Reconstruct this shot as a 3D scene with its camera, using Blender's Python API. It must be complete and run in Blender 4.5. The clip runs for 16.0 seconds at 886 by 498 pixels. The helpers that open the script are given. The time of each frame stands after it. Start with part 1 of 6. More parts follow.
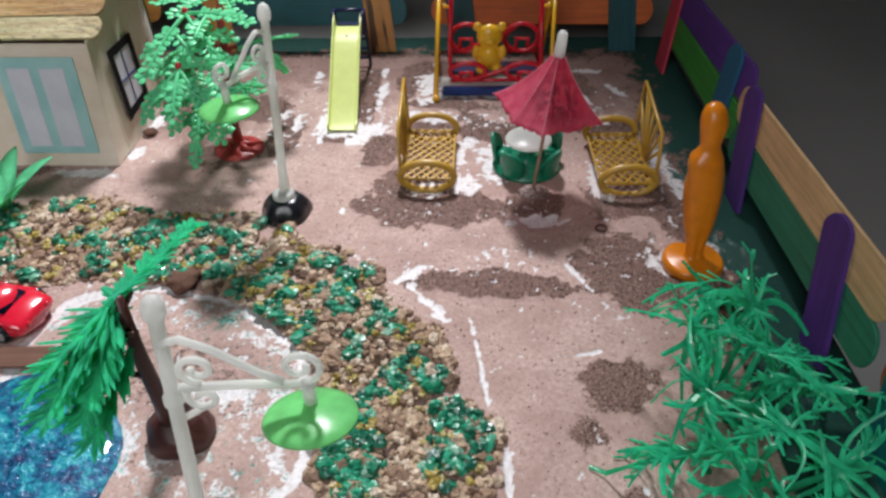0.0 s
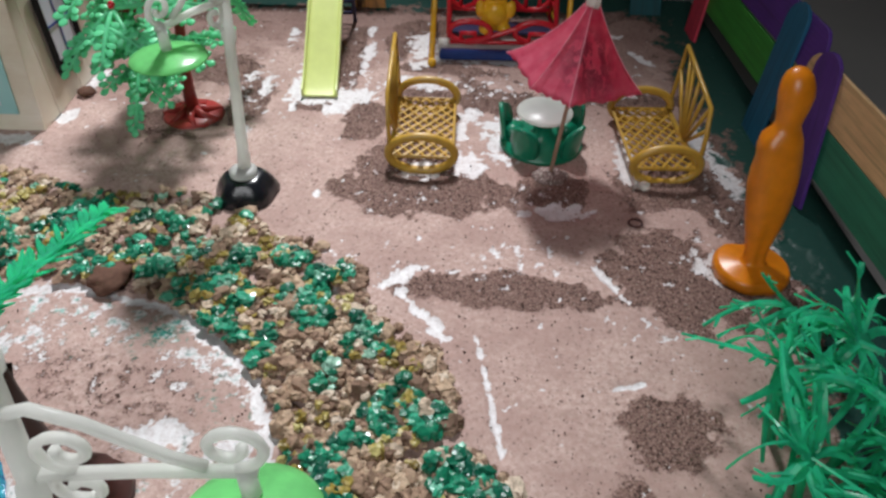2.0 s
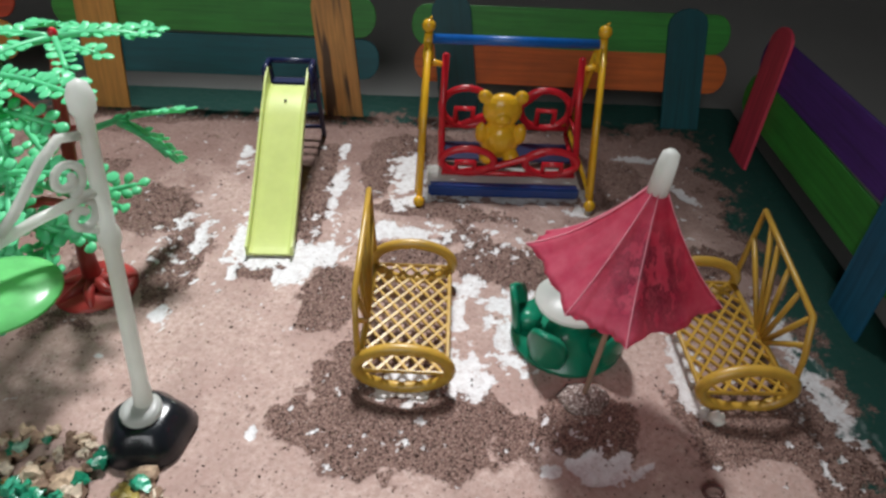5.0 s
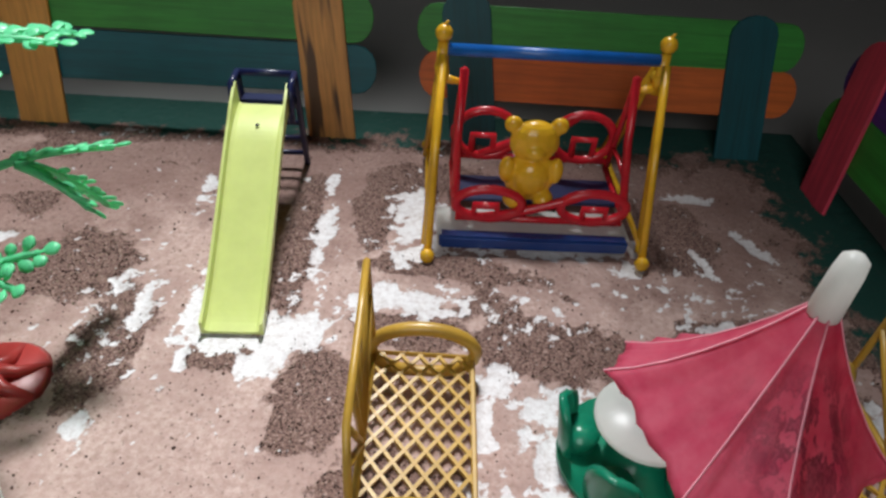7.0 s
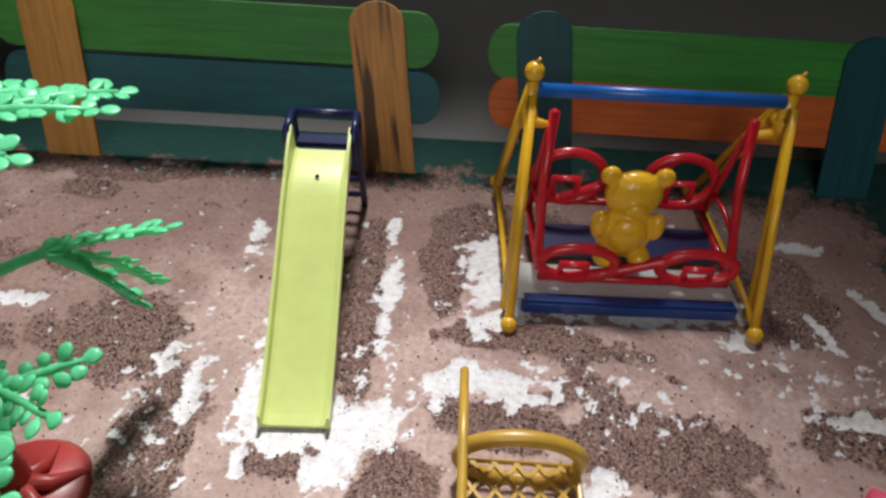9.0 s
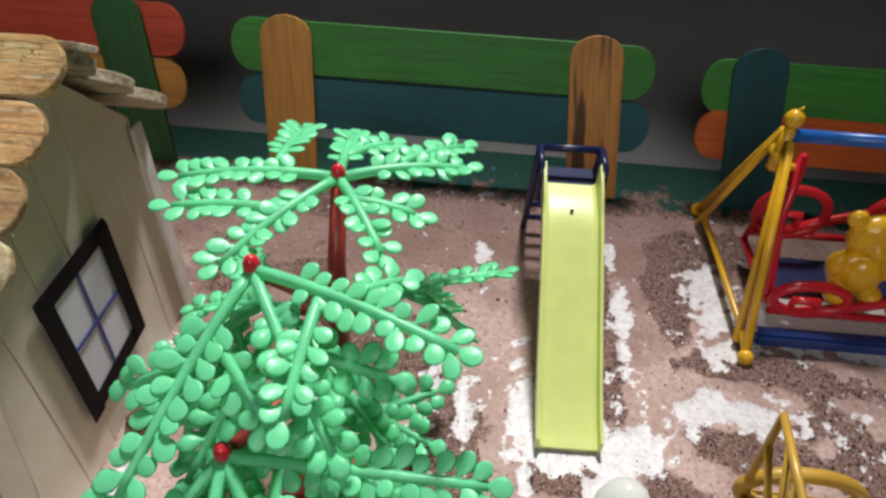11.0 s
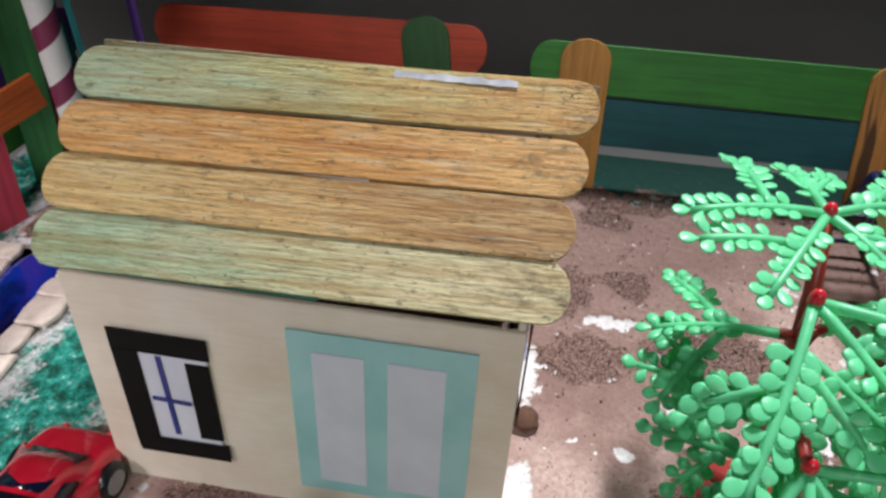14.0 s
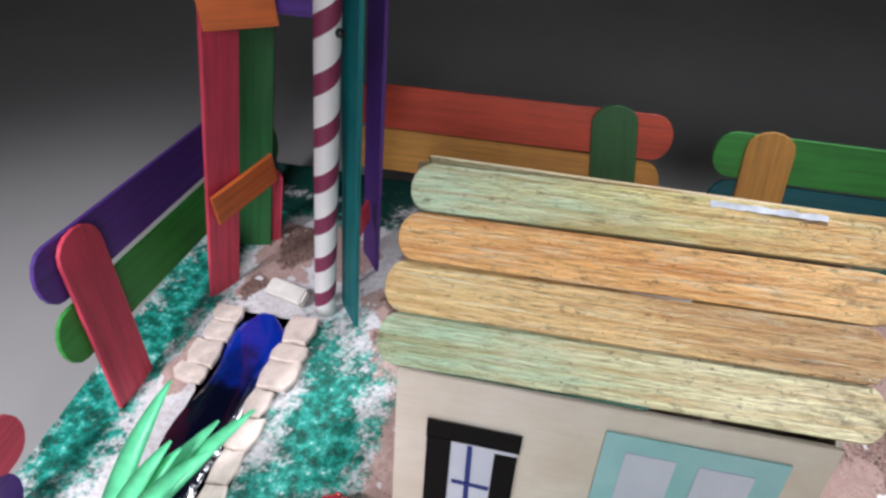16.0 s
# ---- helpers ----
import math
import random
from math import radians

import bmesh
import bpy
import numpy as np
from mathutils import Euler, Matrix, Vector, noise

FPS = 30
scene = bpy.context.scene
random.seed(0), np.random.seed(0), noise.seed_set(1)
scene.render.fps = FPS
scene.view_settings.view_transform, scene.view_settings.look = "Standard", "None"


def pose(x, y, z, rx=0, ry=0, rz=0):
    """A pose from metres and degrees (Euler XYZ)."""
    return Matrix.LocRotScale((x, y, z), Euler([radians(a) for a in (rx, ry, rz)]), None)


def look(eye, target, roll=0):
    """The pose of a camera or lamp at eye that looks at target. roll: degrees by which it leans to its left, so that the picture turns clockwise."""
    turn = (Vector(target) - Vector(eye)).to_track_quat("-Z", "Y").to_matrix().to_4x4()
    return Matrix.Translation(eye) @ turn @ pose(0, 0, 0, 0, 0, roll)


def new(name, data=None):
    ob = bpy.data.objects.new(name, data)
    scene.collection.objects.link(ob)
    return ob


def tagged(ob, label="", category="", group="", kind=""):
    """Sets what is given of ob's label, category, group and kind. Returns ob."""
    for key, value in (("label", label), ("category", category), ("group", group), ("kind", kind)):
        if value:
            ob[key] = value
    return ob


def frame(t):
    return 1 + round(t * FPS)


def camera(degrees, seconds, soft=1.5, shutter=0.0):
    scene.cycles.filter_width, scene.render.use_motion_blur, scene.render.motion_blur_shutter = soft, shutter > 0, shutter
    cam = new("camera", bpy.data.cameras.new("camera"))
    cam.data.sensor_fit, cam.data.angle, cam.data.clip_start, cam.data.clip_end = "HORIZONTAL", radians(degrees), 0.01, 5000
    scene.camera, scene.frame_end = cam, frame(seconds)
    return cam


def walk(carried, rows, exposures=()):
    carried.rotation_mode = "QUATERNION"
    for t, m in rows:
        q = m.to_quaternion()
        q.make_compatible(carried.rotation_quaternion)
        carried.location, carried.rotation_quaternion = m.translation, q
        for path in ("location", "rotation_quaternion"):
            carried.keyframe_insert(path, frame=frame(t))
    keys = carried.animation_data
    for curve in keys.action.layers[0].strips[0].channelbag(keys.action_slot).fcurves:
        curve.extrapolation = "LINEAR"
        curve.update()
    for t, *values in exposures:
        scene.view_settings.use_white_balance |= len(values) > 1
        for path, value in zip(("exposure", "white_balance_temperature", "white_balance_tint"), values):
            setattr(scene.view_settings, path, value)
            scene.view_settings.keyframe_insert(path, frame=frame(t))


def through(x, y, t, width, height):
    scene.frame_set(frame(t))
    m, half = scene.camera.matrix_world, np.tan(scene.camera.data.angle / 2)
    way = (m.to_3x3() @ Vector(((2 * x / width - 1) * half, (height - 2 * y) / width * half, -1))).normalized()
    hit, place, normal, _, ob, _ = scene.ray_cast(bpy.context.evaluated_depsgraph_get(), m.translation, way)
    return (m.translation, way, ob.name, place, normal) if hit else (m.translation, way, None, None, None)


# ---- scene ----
cam = camera(67.0, 16.0, soft=2.7)
PATH = [
    (0, (0.0980, 0.0135, 0.2573), (0.0388, 1.5479, -1.0241), -1.12),
    (0.5, (0.1046, 0.0352, 0.2528), (0.0721, 1.5537, -1.0484), -1.25),
    (1, (0.1048, 0.0457, 0.2478), (0.0888, 1.5515, -1.0683), -0.64),
    (1.5, (0.0979, 0.0598, 0.2376), (0.0827, 1.5521, -1.0938), -0.04),
    (2, (0.0878, 0.0789, 0.2124), (0.0843, 1.5756, -1.1143), 1.55),
    (2.5, (0.0857, 0.1007, 0.2084), (0.0778, 1.5911, -1.1252), 1.71),
    (3, (0.0884, 0.1223, 0.2075), (0.1004, 1.6189, -1.1192), 1.98),
    (3.5, (0.0919, 0.1453, 0.2091), (0.1186, 1.6589, -1.0979), 2.06),
    (4, (0.0887, 0.1666, 0.2128), (0.1222, 1.6872, -1.0859), 1.84),
    (4.5, (0.0843, 0.1853, 0.2121), (0.0947, 1.7419, -1.0437), 1.81),
    (4.7, (0.0837, 0.1964, 0.2103), (0.1124, 1.7618, -1.0341), 2.56),
    (6.8, (0.0787, 0.2807, 0.1835), (0.1203, 1.8468, -1.0597), 3.64),
    (7, (0.0712, 0.2909, 0.1823), (0.1496, 1.8462, -1.0725), 4.61),
    (7.5, (0.0689, 0.3064, 0.1793), (0.1303, 1.8475, -1.0940), 3.66),
    (8, (0.0572, 0.3176, 0.1717), (0.1135, 1.8492, -1.1132), 3.74),
    (8.2, (0.0560, 0.3234, 0.1724), (0.1127, 1.8547, -1.1128), 4.02),
    (10.3, (-0.0015, 0.3437, 0.2014), (-0.0414, 1.8270, -1.1396), 2.98),
    (10.5, (-0.0123, 0.3404, 0.2014), (-0.0621, 1.8242, -1.1387), 3.07),
    (11, (-0.0334, 0.3337, 0.2028), (-0.1179, 1.8161, -1.1371), 2.91),
    (11.5, (-0.0528, 0.3266, 0.2084), (-0.1545, 1.8001, -1.1402), 2.84),
    (12, (-0.0759, 0.3264, 0.2104), (-0.1891, 1.7923, -1.1453), 2.59),
    (12.5, (-0.0963, 0.3233, 0.2132), (-0.2339, 1.7856, -1.1443), 2.16),
    (13, (-0.1203, 0.3222, 0.2140), (-0.2750, 1.7953, -1.1299), 2.25),
    (13.5, (-0.1379, 0.3124, 0.2140), (-0.3199, 1.7667, -1.1469), 2.46),
    (14, (-0.1530, 0.3117, 0.2174), (-0.3585, 1.7673, -1.1388), 1.64),
    (14.5, (-0.1725, 0.3059, 0.2273), (-0.3793, 1.7652, -1.1247), 1.99),
    (15, (-0.1912, 0.3169, 0.2314), (-0.3964, 1.7843, -1.1119), 2.21),
    (15.5, (-0.2170, 0.3126, 0.2385), (-0.4230, 1.7851, -1.0991), 2.98),
    (16, (-0.2423, 0.2984, 0.2481), (-0.5036, 1.7878, -1.0609), 2.56),
]
walk(cam, [(t, look(eye, target, roll)) for t, eye, target, roll in PATH],
     exposures=[(0, 0.13, 6500, 13), (1.5, 0.08, 6500, 12), (2.5, -0.02, 6500, 10), (3.5, 0.02, 6500, 8), (4.5, 0.05, 6500, 8), (8, 0.07, 6500, 10), (10.5, 0.03, 6850, 12),
                (12.5, -0.04, 6600, 11), (13.5, 0.06, 6600, 13), (14.5, 0.22, 6450, 12), (15, 0.33, 6350, 12), (15.5, 0.43, 6250, 12), (16, 0.60, 6100, 13)])

# ---------------------------------------------------------------- light
world = bpy.data.worlds.new("room_dark")
scene.world = world
world.use_nodes = True
world.node_tree.nodes["Background"].inputs[0].default_value = (0.75, 0.85, 1.0, 1)
world.node_tree.nodes["Background"].inputs[1].default_value = 0.02


def lamp(name, kind, eye, target, energy, colour, size, cone=45, blend=0.9):
    data = bpy.data.lights.new(name, kind)
    data.energy, data.color = energy, colour
    ob = new(name, data)
    ob.matrix_world = look(eye, target)
    if kind == "SPOT":
        data.shadow_soft_size, data.spot_size, data.spot_blend = size, radians(cone), blend
    else:
        data.size = size
    return ob


lamp("desk_lamp_light", "SPOT", (0.03, 1.02, 1.00), (-0.07, 0.285, 0.0), 80, (0.97, 0.98, 1.0), 0.075, 38, 1.0)
# unseen fill spot added to brighten the house front and stream side
lamp("left_fill_light", "SPOT", (-0.56, 0.06, 0.55), (-0.47, 0.34, 0.0), 17, (1.0, 0.96, 0.98), 0.06, 50, 1.0)
# unseen soft panel added in front as fill for camera-facing sides
lamp("front_fill_light", "AREA", (-0.08, -0.36, 0.62), (0.12, 0.30, 0.0), 2.85, (0.97, 0.98, 1.0), 0.40)


# ---------------------------------------------------------------- materials
def nodes(name, rough=0.6, metal=0.0):
    m = bpy.data.materials.new(name)
    m.use_nodes = True
    nt = m.node_tree
    b = nt.nodes["Principled BSDF"]
    b.inputs["Roughness"].default_value = rough
    b.inputs["Metallic"].default_value = metal
    return m, nt, b


def add(nt, kind, **props):
    n = nt.nodes.new(kind)
    for k, v in props.items():
        n.inputs[k].default_value = v
    return n


def coords(nt, scale=(1, 1, 1), vary=False):
    tc = add(nt, "ShaderNodeTexCoord")
    mp = add(nt, "ShaderNodeMapping", Scale=scale)
    nt.links.new(tc.outputs["Object"], mp.inputs["Vector"])
    if vary:  # each stick shows another stretch of the grain
        info = add(nt, "ShaderNodeObjectInfo")
        far = add(nt, "ShaderNodeMath")
        far.operation = "MULTIPLY"
        nt.links.new(info.outputs["Random"], far.inputs[0])
        far.inputs[1].default_value = 50.0
        nt.links.new(far.outputs[0], mp.inputs["Location"])
    return mp.outputs["Vector"]


def ramp(nt, fac, stops):
    r = nt.nodes.new("ShaderNodeValToRGB")
    el = r.color_ramp.elements
    while len(el) < len(stops):
        el.new(0.5)
    for e, (p, c) in zip(el, stops):
        e.position, e.color = p, (*c, 1) if len(c) == 3 else c
    nt.links.new(fac, r.inputs[0])
    return r.outputs[0]


def noise_tex(nt, vec, scale, detail=4.0, rough=0.6):
    n = add(nt, "ShaderNodeTexNoise", Scale=scale, Detail=detail, Roughness=rough)
    nt.links.new(vec, n.inputs["Vector"])
    return n.outputs["Fac"]


def mix(nt, fac, a, b, blend="MIX"):
    n = nt.nodes.new("ShaderNodeMix")
    n.data_type, n.blend_type = "RGBA", blend
    for sock, v in ((n.inputs[0], fac), (n.inputs[6], a), (n.inputs[7], b)):
        if isinstance(v, (int, float)):
            sock.default_value = v
        elif isinstance(v, tuple):
            sock.default_value = (*v, 1)
        else:
            nt.links.new(v, sock)
    return n.outputs[2]


def bump(nt, b, height, strength, dist):
    n = add(nt, "ShaderNodeBump", Strength=strength, Distance=dist)
    nt.links.new(height, n.inputs["Height"])
    nt.links.new(n.outputs[0], b.inputs["Normal"])


def shade(c, f):
    return tuple(min(1.0, v * f) for v in c)


def dyed_wood(name, c, stain=0.0, rough=0.55):
    """Dyed craft-stick wood: long fine grain, blotchy dye, optional dark brush strokes."""
    m, nt, b = nodes(name, rough)
    v = coords(nt, (18, 420, 420), True)
    grain = noise_tex(nt, v, 1.0, 5)
    blot = noise_tex(nt, coords(nt, (1, 1, 1), True), 38.0, 3)
    col = ramp(nt, grain, [(0.3, shade(c, 0.66)), (0.5, c), (0.72, shade(c, 1.22))])
    fibre = noise_tex(nt, coords(nt, (60, 1700, 1700), True), 1.0, 3, 0.7)
    col = mix(nt, ramp(nt, fibre, [(0.56, (0, 0, 0)), (0.68, (0.5,) * 3)]), col, shade(c, 0.45))
    col = mix(nt, ramp(nt, blot, [(0.35, (0, 0, 0)), (0.7, (0.45, 0.45, 0.45))]), col, shade(c, 0.6))
    if stain:
        s = noise_tex(nt, coords(nt, (12, 110, 110), True), 1.0, 2)
        col = mix(nt, ramp(nt, s, [(0.60, (0, 0, 0)), (0.66, (stain,) * 3)]), col, (0.05, 0.025, 0.012))
    nt.links.new(col, b.inputs["Base Color"])
    bump(nt, b, grain, 0.25, 0.0006)
    return m


def plastic(name, c, rough=0.3, trans=0.0, vary=0.12):
    m, nt, b = nodes(name, rough)
    n = noise_tex(nt, coords(nt), 120.0, 3)
    col = ramp(nt, n, [(0.3, shade(c, 1 - vary)), (0.7, shade(c, 1 + vary))])
    nt.links.new(col, b.inputs["Base Color"])
    b.inputs["Subsurface Weight"].default_value = trans
    b.inputs["Subsurface Radius"].default_value = (0.004, 0.004, 0.004)
    bump(nt, b, noise_tex(nt, coords(nt), 600.0, 2), 0.06, 0.0004)
    return m


def leaf_plastic(name, c, rough, through, vary=0.15):
    """Thin moulded plastic that lets some light through."""
    m = plastic(name, c, rough, 0.0, vary)
    nt = m.node_tree
    b = nt.nodes["Principled BSDF"]
    tr = nt.nodes.new("ShaderNodeBsdfTranslucent")
    nt.links.new(b.inputs["Base Color"].links[0].from_socket, tr.inputs[0])
    ms = add(nt, "ShaderNodeMixShader")
    ms.inputs[0].default_value = through
    nt.links.new(b.outputs[0], ms.inputs[1])
    nt.links.new(tr.outputs[0], ms.inputs[2])
    nt.links.new(ms.outputs[0], nt.nodes["Material Output"].inputs[0])
    return m


WOOD = {k: dyed_wood("dyed_" + k, c) for k, c in dict(
    red=(0.56, 0.070, 0.03), pink=(0.64, 0.055, 0.10), orange=(0.60, 0.13, 0.02), tan=(0.72, 0.47, 0.24),
    amber=(0.62, 0.30, 0.06), green=(0.035, 0.26, 0.035), deepgreen=(0.02, 0.12, 0.03), teal=(0.0, 0.075, 0.09),
    blue=(0.0, 0.105, 0.13), purple=(0.09, 0.03, 0.24), grass=(0.025, 0.21, 0.12), sea=(0.0, 0.16, 0.17)).items()}
WOOD["lagoon"] = dyed_wood("dyed_lagoon", (0.012, 0.12, 0.22))
WOOD["stained"] = dyed_wood("stained_amber", (0.60, 0.28, 0.07), 0.9)


def roof_wood(name, left, mid, right):
    """Bare weathered craft stick: brushed colour that changes along it, dark fibres, rubbed grime, glitter."""
    m, nt, b = nodes(name, 0.7)
    sep = nt.nodes.new("ShaderNodeSeparateXYZ")
    nt.links.new(coords(nt), sep.inputs[0])
    blot = noise_tex(nt, coords(nt, (26, 120, 120), True), 1.0, 4, 0.65)
    way = add(nt, "ShaderNodeMath")
    way.operation = "MULTIPLY_ADD"
    nt.links.new(sep.outputs[0], way.inputs[0])
    way.inputs[1].default_value = 1 / 0.15
    sway = add(nt, "ShaderNodeMath")
    sway.operation = "MULTIPLY_ADD"
    nt.links.new(blot, sway.inputs[0])
    sway.inputs[1].default_value, sway.inputs[2].default_value = 1.1, -0.55
    nt.links.new(sway.outputs[0], way.inputs[2])
    tint = ramp(nt, way.outputs[0], [(0.12, left), (0.5, mid), (0.88, right)])
    grain = noise_tex(nt, coords(nt, (80, 1000, 1000), True), 1.0, 6, 0.75)
    streak = noise_tex(nt, coords(nt, (11, 260, 260), True), 1.0, 5, 0.7)
    tone = ramp(nt, grain, [(0.30, (0.36, 0.30, 0.24)), (0.44, (0.80, 0.77, 0.72)), (0.56, (1, 1, 1)), (0.74, (1.0, 1.0, 1.0))])
    col = mix(nt, 1.0, tint, tone, "MULTIPLY")
    col = mix(nt, ramp(nt, streak, [(0.48, (0, 0, 0)), (0.60, (0.75,) * 3)]), col, mix(nt, 1.0, tint, (0.66, 0.47, 0.32), "MULTIPLY"))
    pale = noise_tex(nt, coords(nt, (45, 1300, 1300), True), 1.0, 3)
    col = mix(nt, ramp(nt, pale, [(0.54, (0, 0, 0)), (0.68, (0.65,) * 3)]), col, (0.78, 0.72, 0.50))
    fibre = noise_tex(nt, coords(nt, (170, 1700, 1700), True), 1.0, 3, 0.75)
    col = mix(nt, ramp(nt, fibre, [(0.56, (0, 0, 0)), (0.67, (0.6,) * 3)]), col, (0.13, 0.075, 0.03))
    grime = noise_tex(nt, coords(nt, (150, 300, 300), True), 1.0, 5, 0.8)
    col = mix(nt, ramp(nt, grime, [(0.565, (0, 0, 0)), (0.68, (0.75,) * 3)]), col, (0.09, 0.055, 0.024))
    # the far end is rubbed darker
    end = ramp(nt, way.outputs[0], [(0.86, (0, 0, 0)), (1.05, (0.5,) * 3)])
    col = mix(nt, mix(nt, 1.0, end, ramp(nt, grime, [(0.40, (0, 0, 0)), (0.56, (1, 1, 1))]), "MULTIPLY"), col, (0.10, 0.055, 0.022))
    vo = add(nt, "ShaderNodeTexVoronoi", Scale=430.0)
    nt.links.new(coords(nt), vo.inputs["Vector"])
    dot = ramp(nt, vo.outputs["Distance"], [(0.13, (1, 1, 1)), (0.18, (0, 0, 0))])
    few = ramp(nt, noise_tex(nt, coords(nt), 70, 2), [(0.58, (0, 0, 0)), (0.64, (1, 1, 1))])
    spark = mix(nt, 1.0, dot, few, "MULTIPLY")
    col = mix(nt, spark, col, (0.80, 0.72, 0.40))
    nt.links.new(col, b.inputs["Base Color"])
    nt.links.new(spark, b.inputs["Metallic"])
    nt.links.new(ramp(nt, spark, [(0.0, (0.75,) * 3), (1.0, (0.2,) * 3)]), b.inputs["Roughness"])
    bump(nt, b, grain, 0.9, 0.0016)
    return m


# ---------------------------------------------------------------- mesh helpers
def link(name, bm, mat, parent=None, smooth=False):
    me = bpy.data.meshes.new(name)
    bm.to_mesh(me)
    bm.free()
    for f in me.polygons:
        f.use_smooth = smooth
    me.materials.append(mat)
    ob = new(name, me)
    if parent:
        ob.parent = parent
    return ob


def part(name, bm, mat, parent, label="", smooth=False, at=None):
    ob = link(name, bm, mat, parent, smooth)
    if at is not None:
        ob.matrix_basis = at
    return tagged(ob, label)


def thing(name, x, y, z=0.0, rz=0.0, label="", category="", group=""):
    ob = new(name)
    ob.empty_display_size = 0.01
    ob.matrix_basis = pose(x, y, z, 0, 0, rz)
    return tagged(ob, label, category, group)


def prism(outline, thick, bev=0.0):
    """An outline in the XY plane, extruded up along z by thick, with its rims bevelled."""
    bm = bmesh.new()
    f = bm.faces.new([bm.verts.new((x, y, 0)) for x, y in outline])
    r = bmesh.ops.extrude_face_region(bm, geom=[f])
    bmesh.ops.translate(bm, vec=(0, 0, thick), verts=[e for e in r["geom"] if isinstance(e, bmesh.types.BMVert)])
    bmesh.ops.recalc_face_normals(bm, faces=bm.faces)
    if bev:
        rim = [e for e in bm.edges if abs(e.verts[0].co.z - e.verts[1].co.z) < 1e-7]
        bmesh.ops.bevel(bm, geom=rim, offset=bev, segments=1, affect="EDGES")
    return bm


def stadium(length, width, n=9, flat0=False, flat1=False):
    """Outline of a craft stick along x, centred on y, from x=0 to length; an end may be cut off flat."""
    r = width / 2
    pts = []
    if flat1:
        pts += [(length, -r), (length, r)]
    else:
        pts += [(length - r * 0.8 + r * 0.8 * math.cos(a), r * math.sin(a)) for a in np.linspace(-math.pi / 2, math.pi / 2, n)]
    if flat0:
        pts += [(0, r), (0, -r)]
    else:
        pts += [(r * 0.8 - r * 0.8 * math.cos(a), r * math.sin(a)) for a in np.linspace(math.pi / 2, -math.pi / 2, n)]
    return pts


def stick_bm(length, width, thick=0.002, flat0=False, flat1=False):
    bm = prism(stadium(length, width, 9, flat0, flat1), thick, 0.0003)
    for v in bm.verts:
        v.co.z += 0.0004 * math.sin(v.co.x * 23 + width * 900) - thick / 2
    return bm


def box_bm(sx, sy, sz, bev=0.0, base=True):
    bm = bmesh.new()
    bmesh.ops.create_cube(bm, size=1)
    bmesh.ops.scale(bm, vec=(sx, sy, sz), verts=bm.verts)
    if base:
        bmesh.ops.translate(bm, vec=(0, 0, sz / 2), verts=bm.verts)
    if bev:
        bmesh.ops.bevel(bm, geom=bm.edges[:], offset=bev, segments=2, affect="EDGES")
    return bm


def tube_into(bm, pts, rad, seg=8, closed=False):
    """A round bar swept along points; rad is one radius or one for each point."""
    pts = [Vector(p) for p in pts]
    n = len(pts)
    rads = [rad] * n if isinstance(rad, (int, float)) else list(rad)
    rings = []
    side = None
    for i, p in enumerate(pts):
        a = pts[i - 1] if (i or closed) else p
        c = pts[(i + 1) % n] if (i < n - 1 or closed) else p
        d = (c - a).normalized()
        if side is None:
            side = d.orthogonal().normalized()
        side = (side - d * side.dot(d)).normalized()
        up = d.cross(side)
        rings.append([bm.verts.new(p + (side * math.cos(2 * math.pi * k / seg) + up * math.sin(2 * math.pi * k / seg)) * rads[i]) for k in range(seg)])
    for i in range(n if closed else n - 1):
        r0, r1 = rings[i], rings[(i + 1) % n]
        for k in range(seg):
            bm.faces.new((r0[k], r0[(k + 1) % seg], r1[(k + 1) % seg], r1[k]))
    if not closed:
        bm.faces.new(rings[0][::-1])
        bm.faces.new(rings[-1])
    return bm


def tube(pts, rad, seg=8, closed=False):
    bm = tube_into(bmesh.new(), pts, rad, seg, closed)
    bmesh.ops.recalc_face_normals(bm, faces=bm.faces)
    return bm


def lathe(profile, seg=24):
    """A profile of (radius, z) turned round the z axis."""
    bm = bmesh.new()
    rings = [[bm.verts.new((max(r, 1e-5) * math.cos(2 * math.pi * k / seg), max(r, 1e-5) * math.sin(2 * math.pi * k / seg), z)) for k in range(seg)] for r, z in profile]
    for r0, r1 in zip(rings, rings[1:]):
        for k in range(seg):
            bm.faces.new((r0[k], r0[(k + 1) % seg], r1[(k + 1) % seg], r1[k]))
    bm.faces.new(rings[0][::-1])
    bm.faces.new(rings[-1])
    bmesh.ops.recalc_face_normals(bm, faces=bm.faces)
    return bm


def ell(t, cx, cy, rx, ry, ang=0.0):
    return (cx + rx * math.cos(t) * math.cos(ang) - ry * math.sin(t) * math.sin(ang), cy + rx * math.cos(t) * math.sin(ang) + ry * math.sin(t) * math.cos(ang))


# ---------------------------------------------------------------- room
def room_mat(name, c, rough, scale):
    m, nt, b = nodes(name, rough)
    n = noise_tex(nt, coords(nt), scale, 5)
    nt.links.new(ramp(nt, n, [(0.3, shade(c, 0.85)), (0.7, shade(c, 1.1))]), b.inputs["Base Color"])
    bump(nt, b, noise_tex(nt, coords(nt), scale * 30, 3), 0.1, 0.0005)
    return m


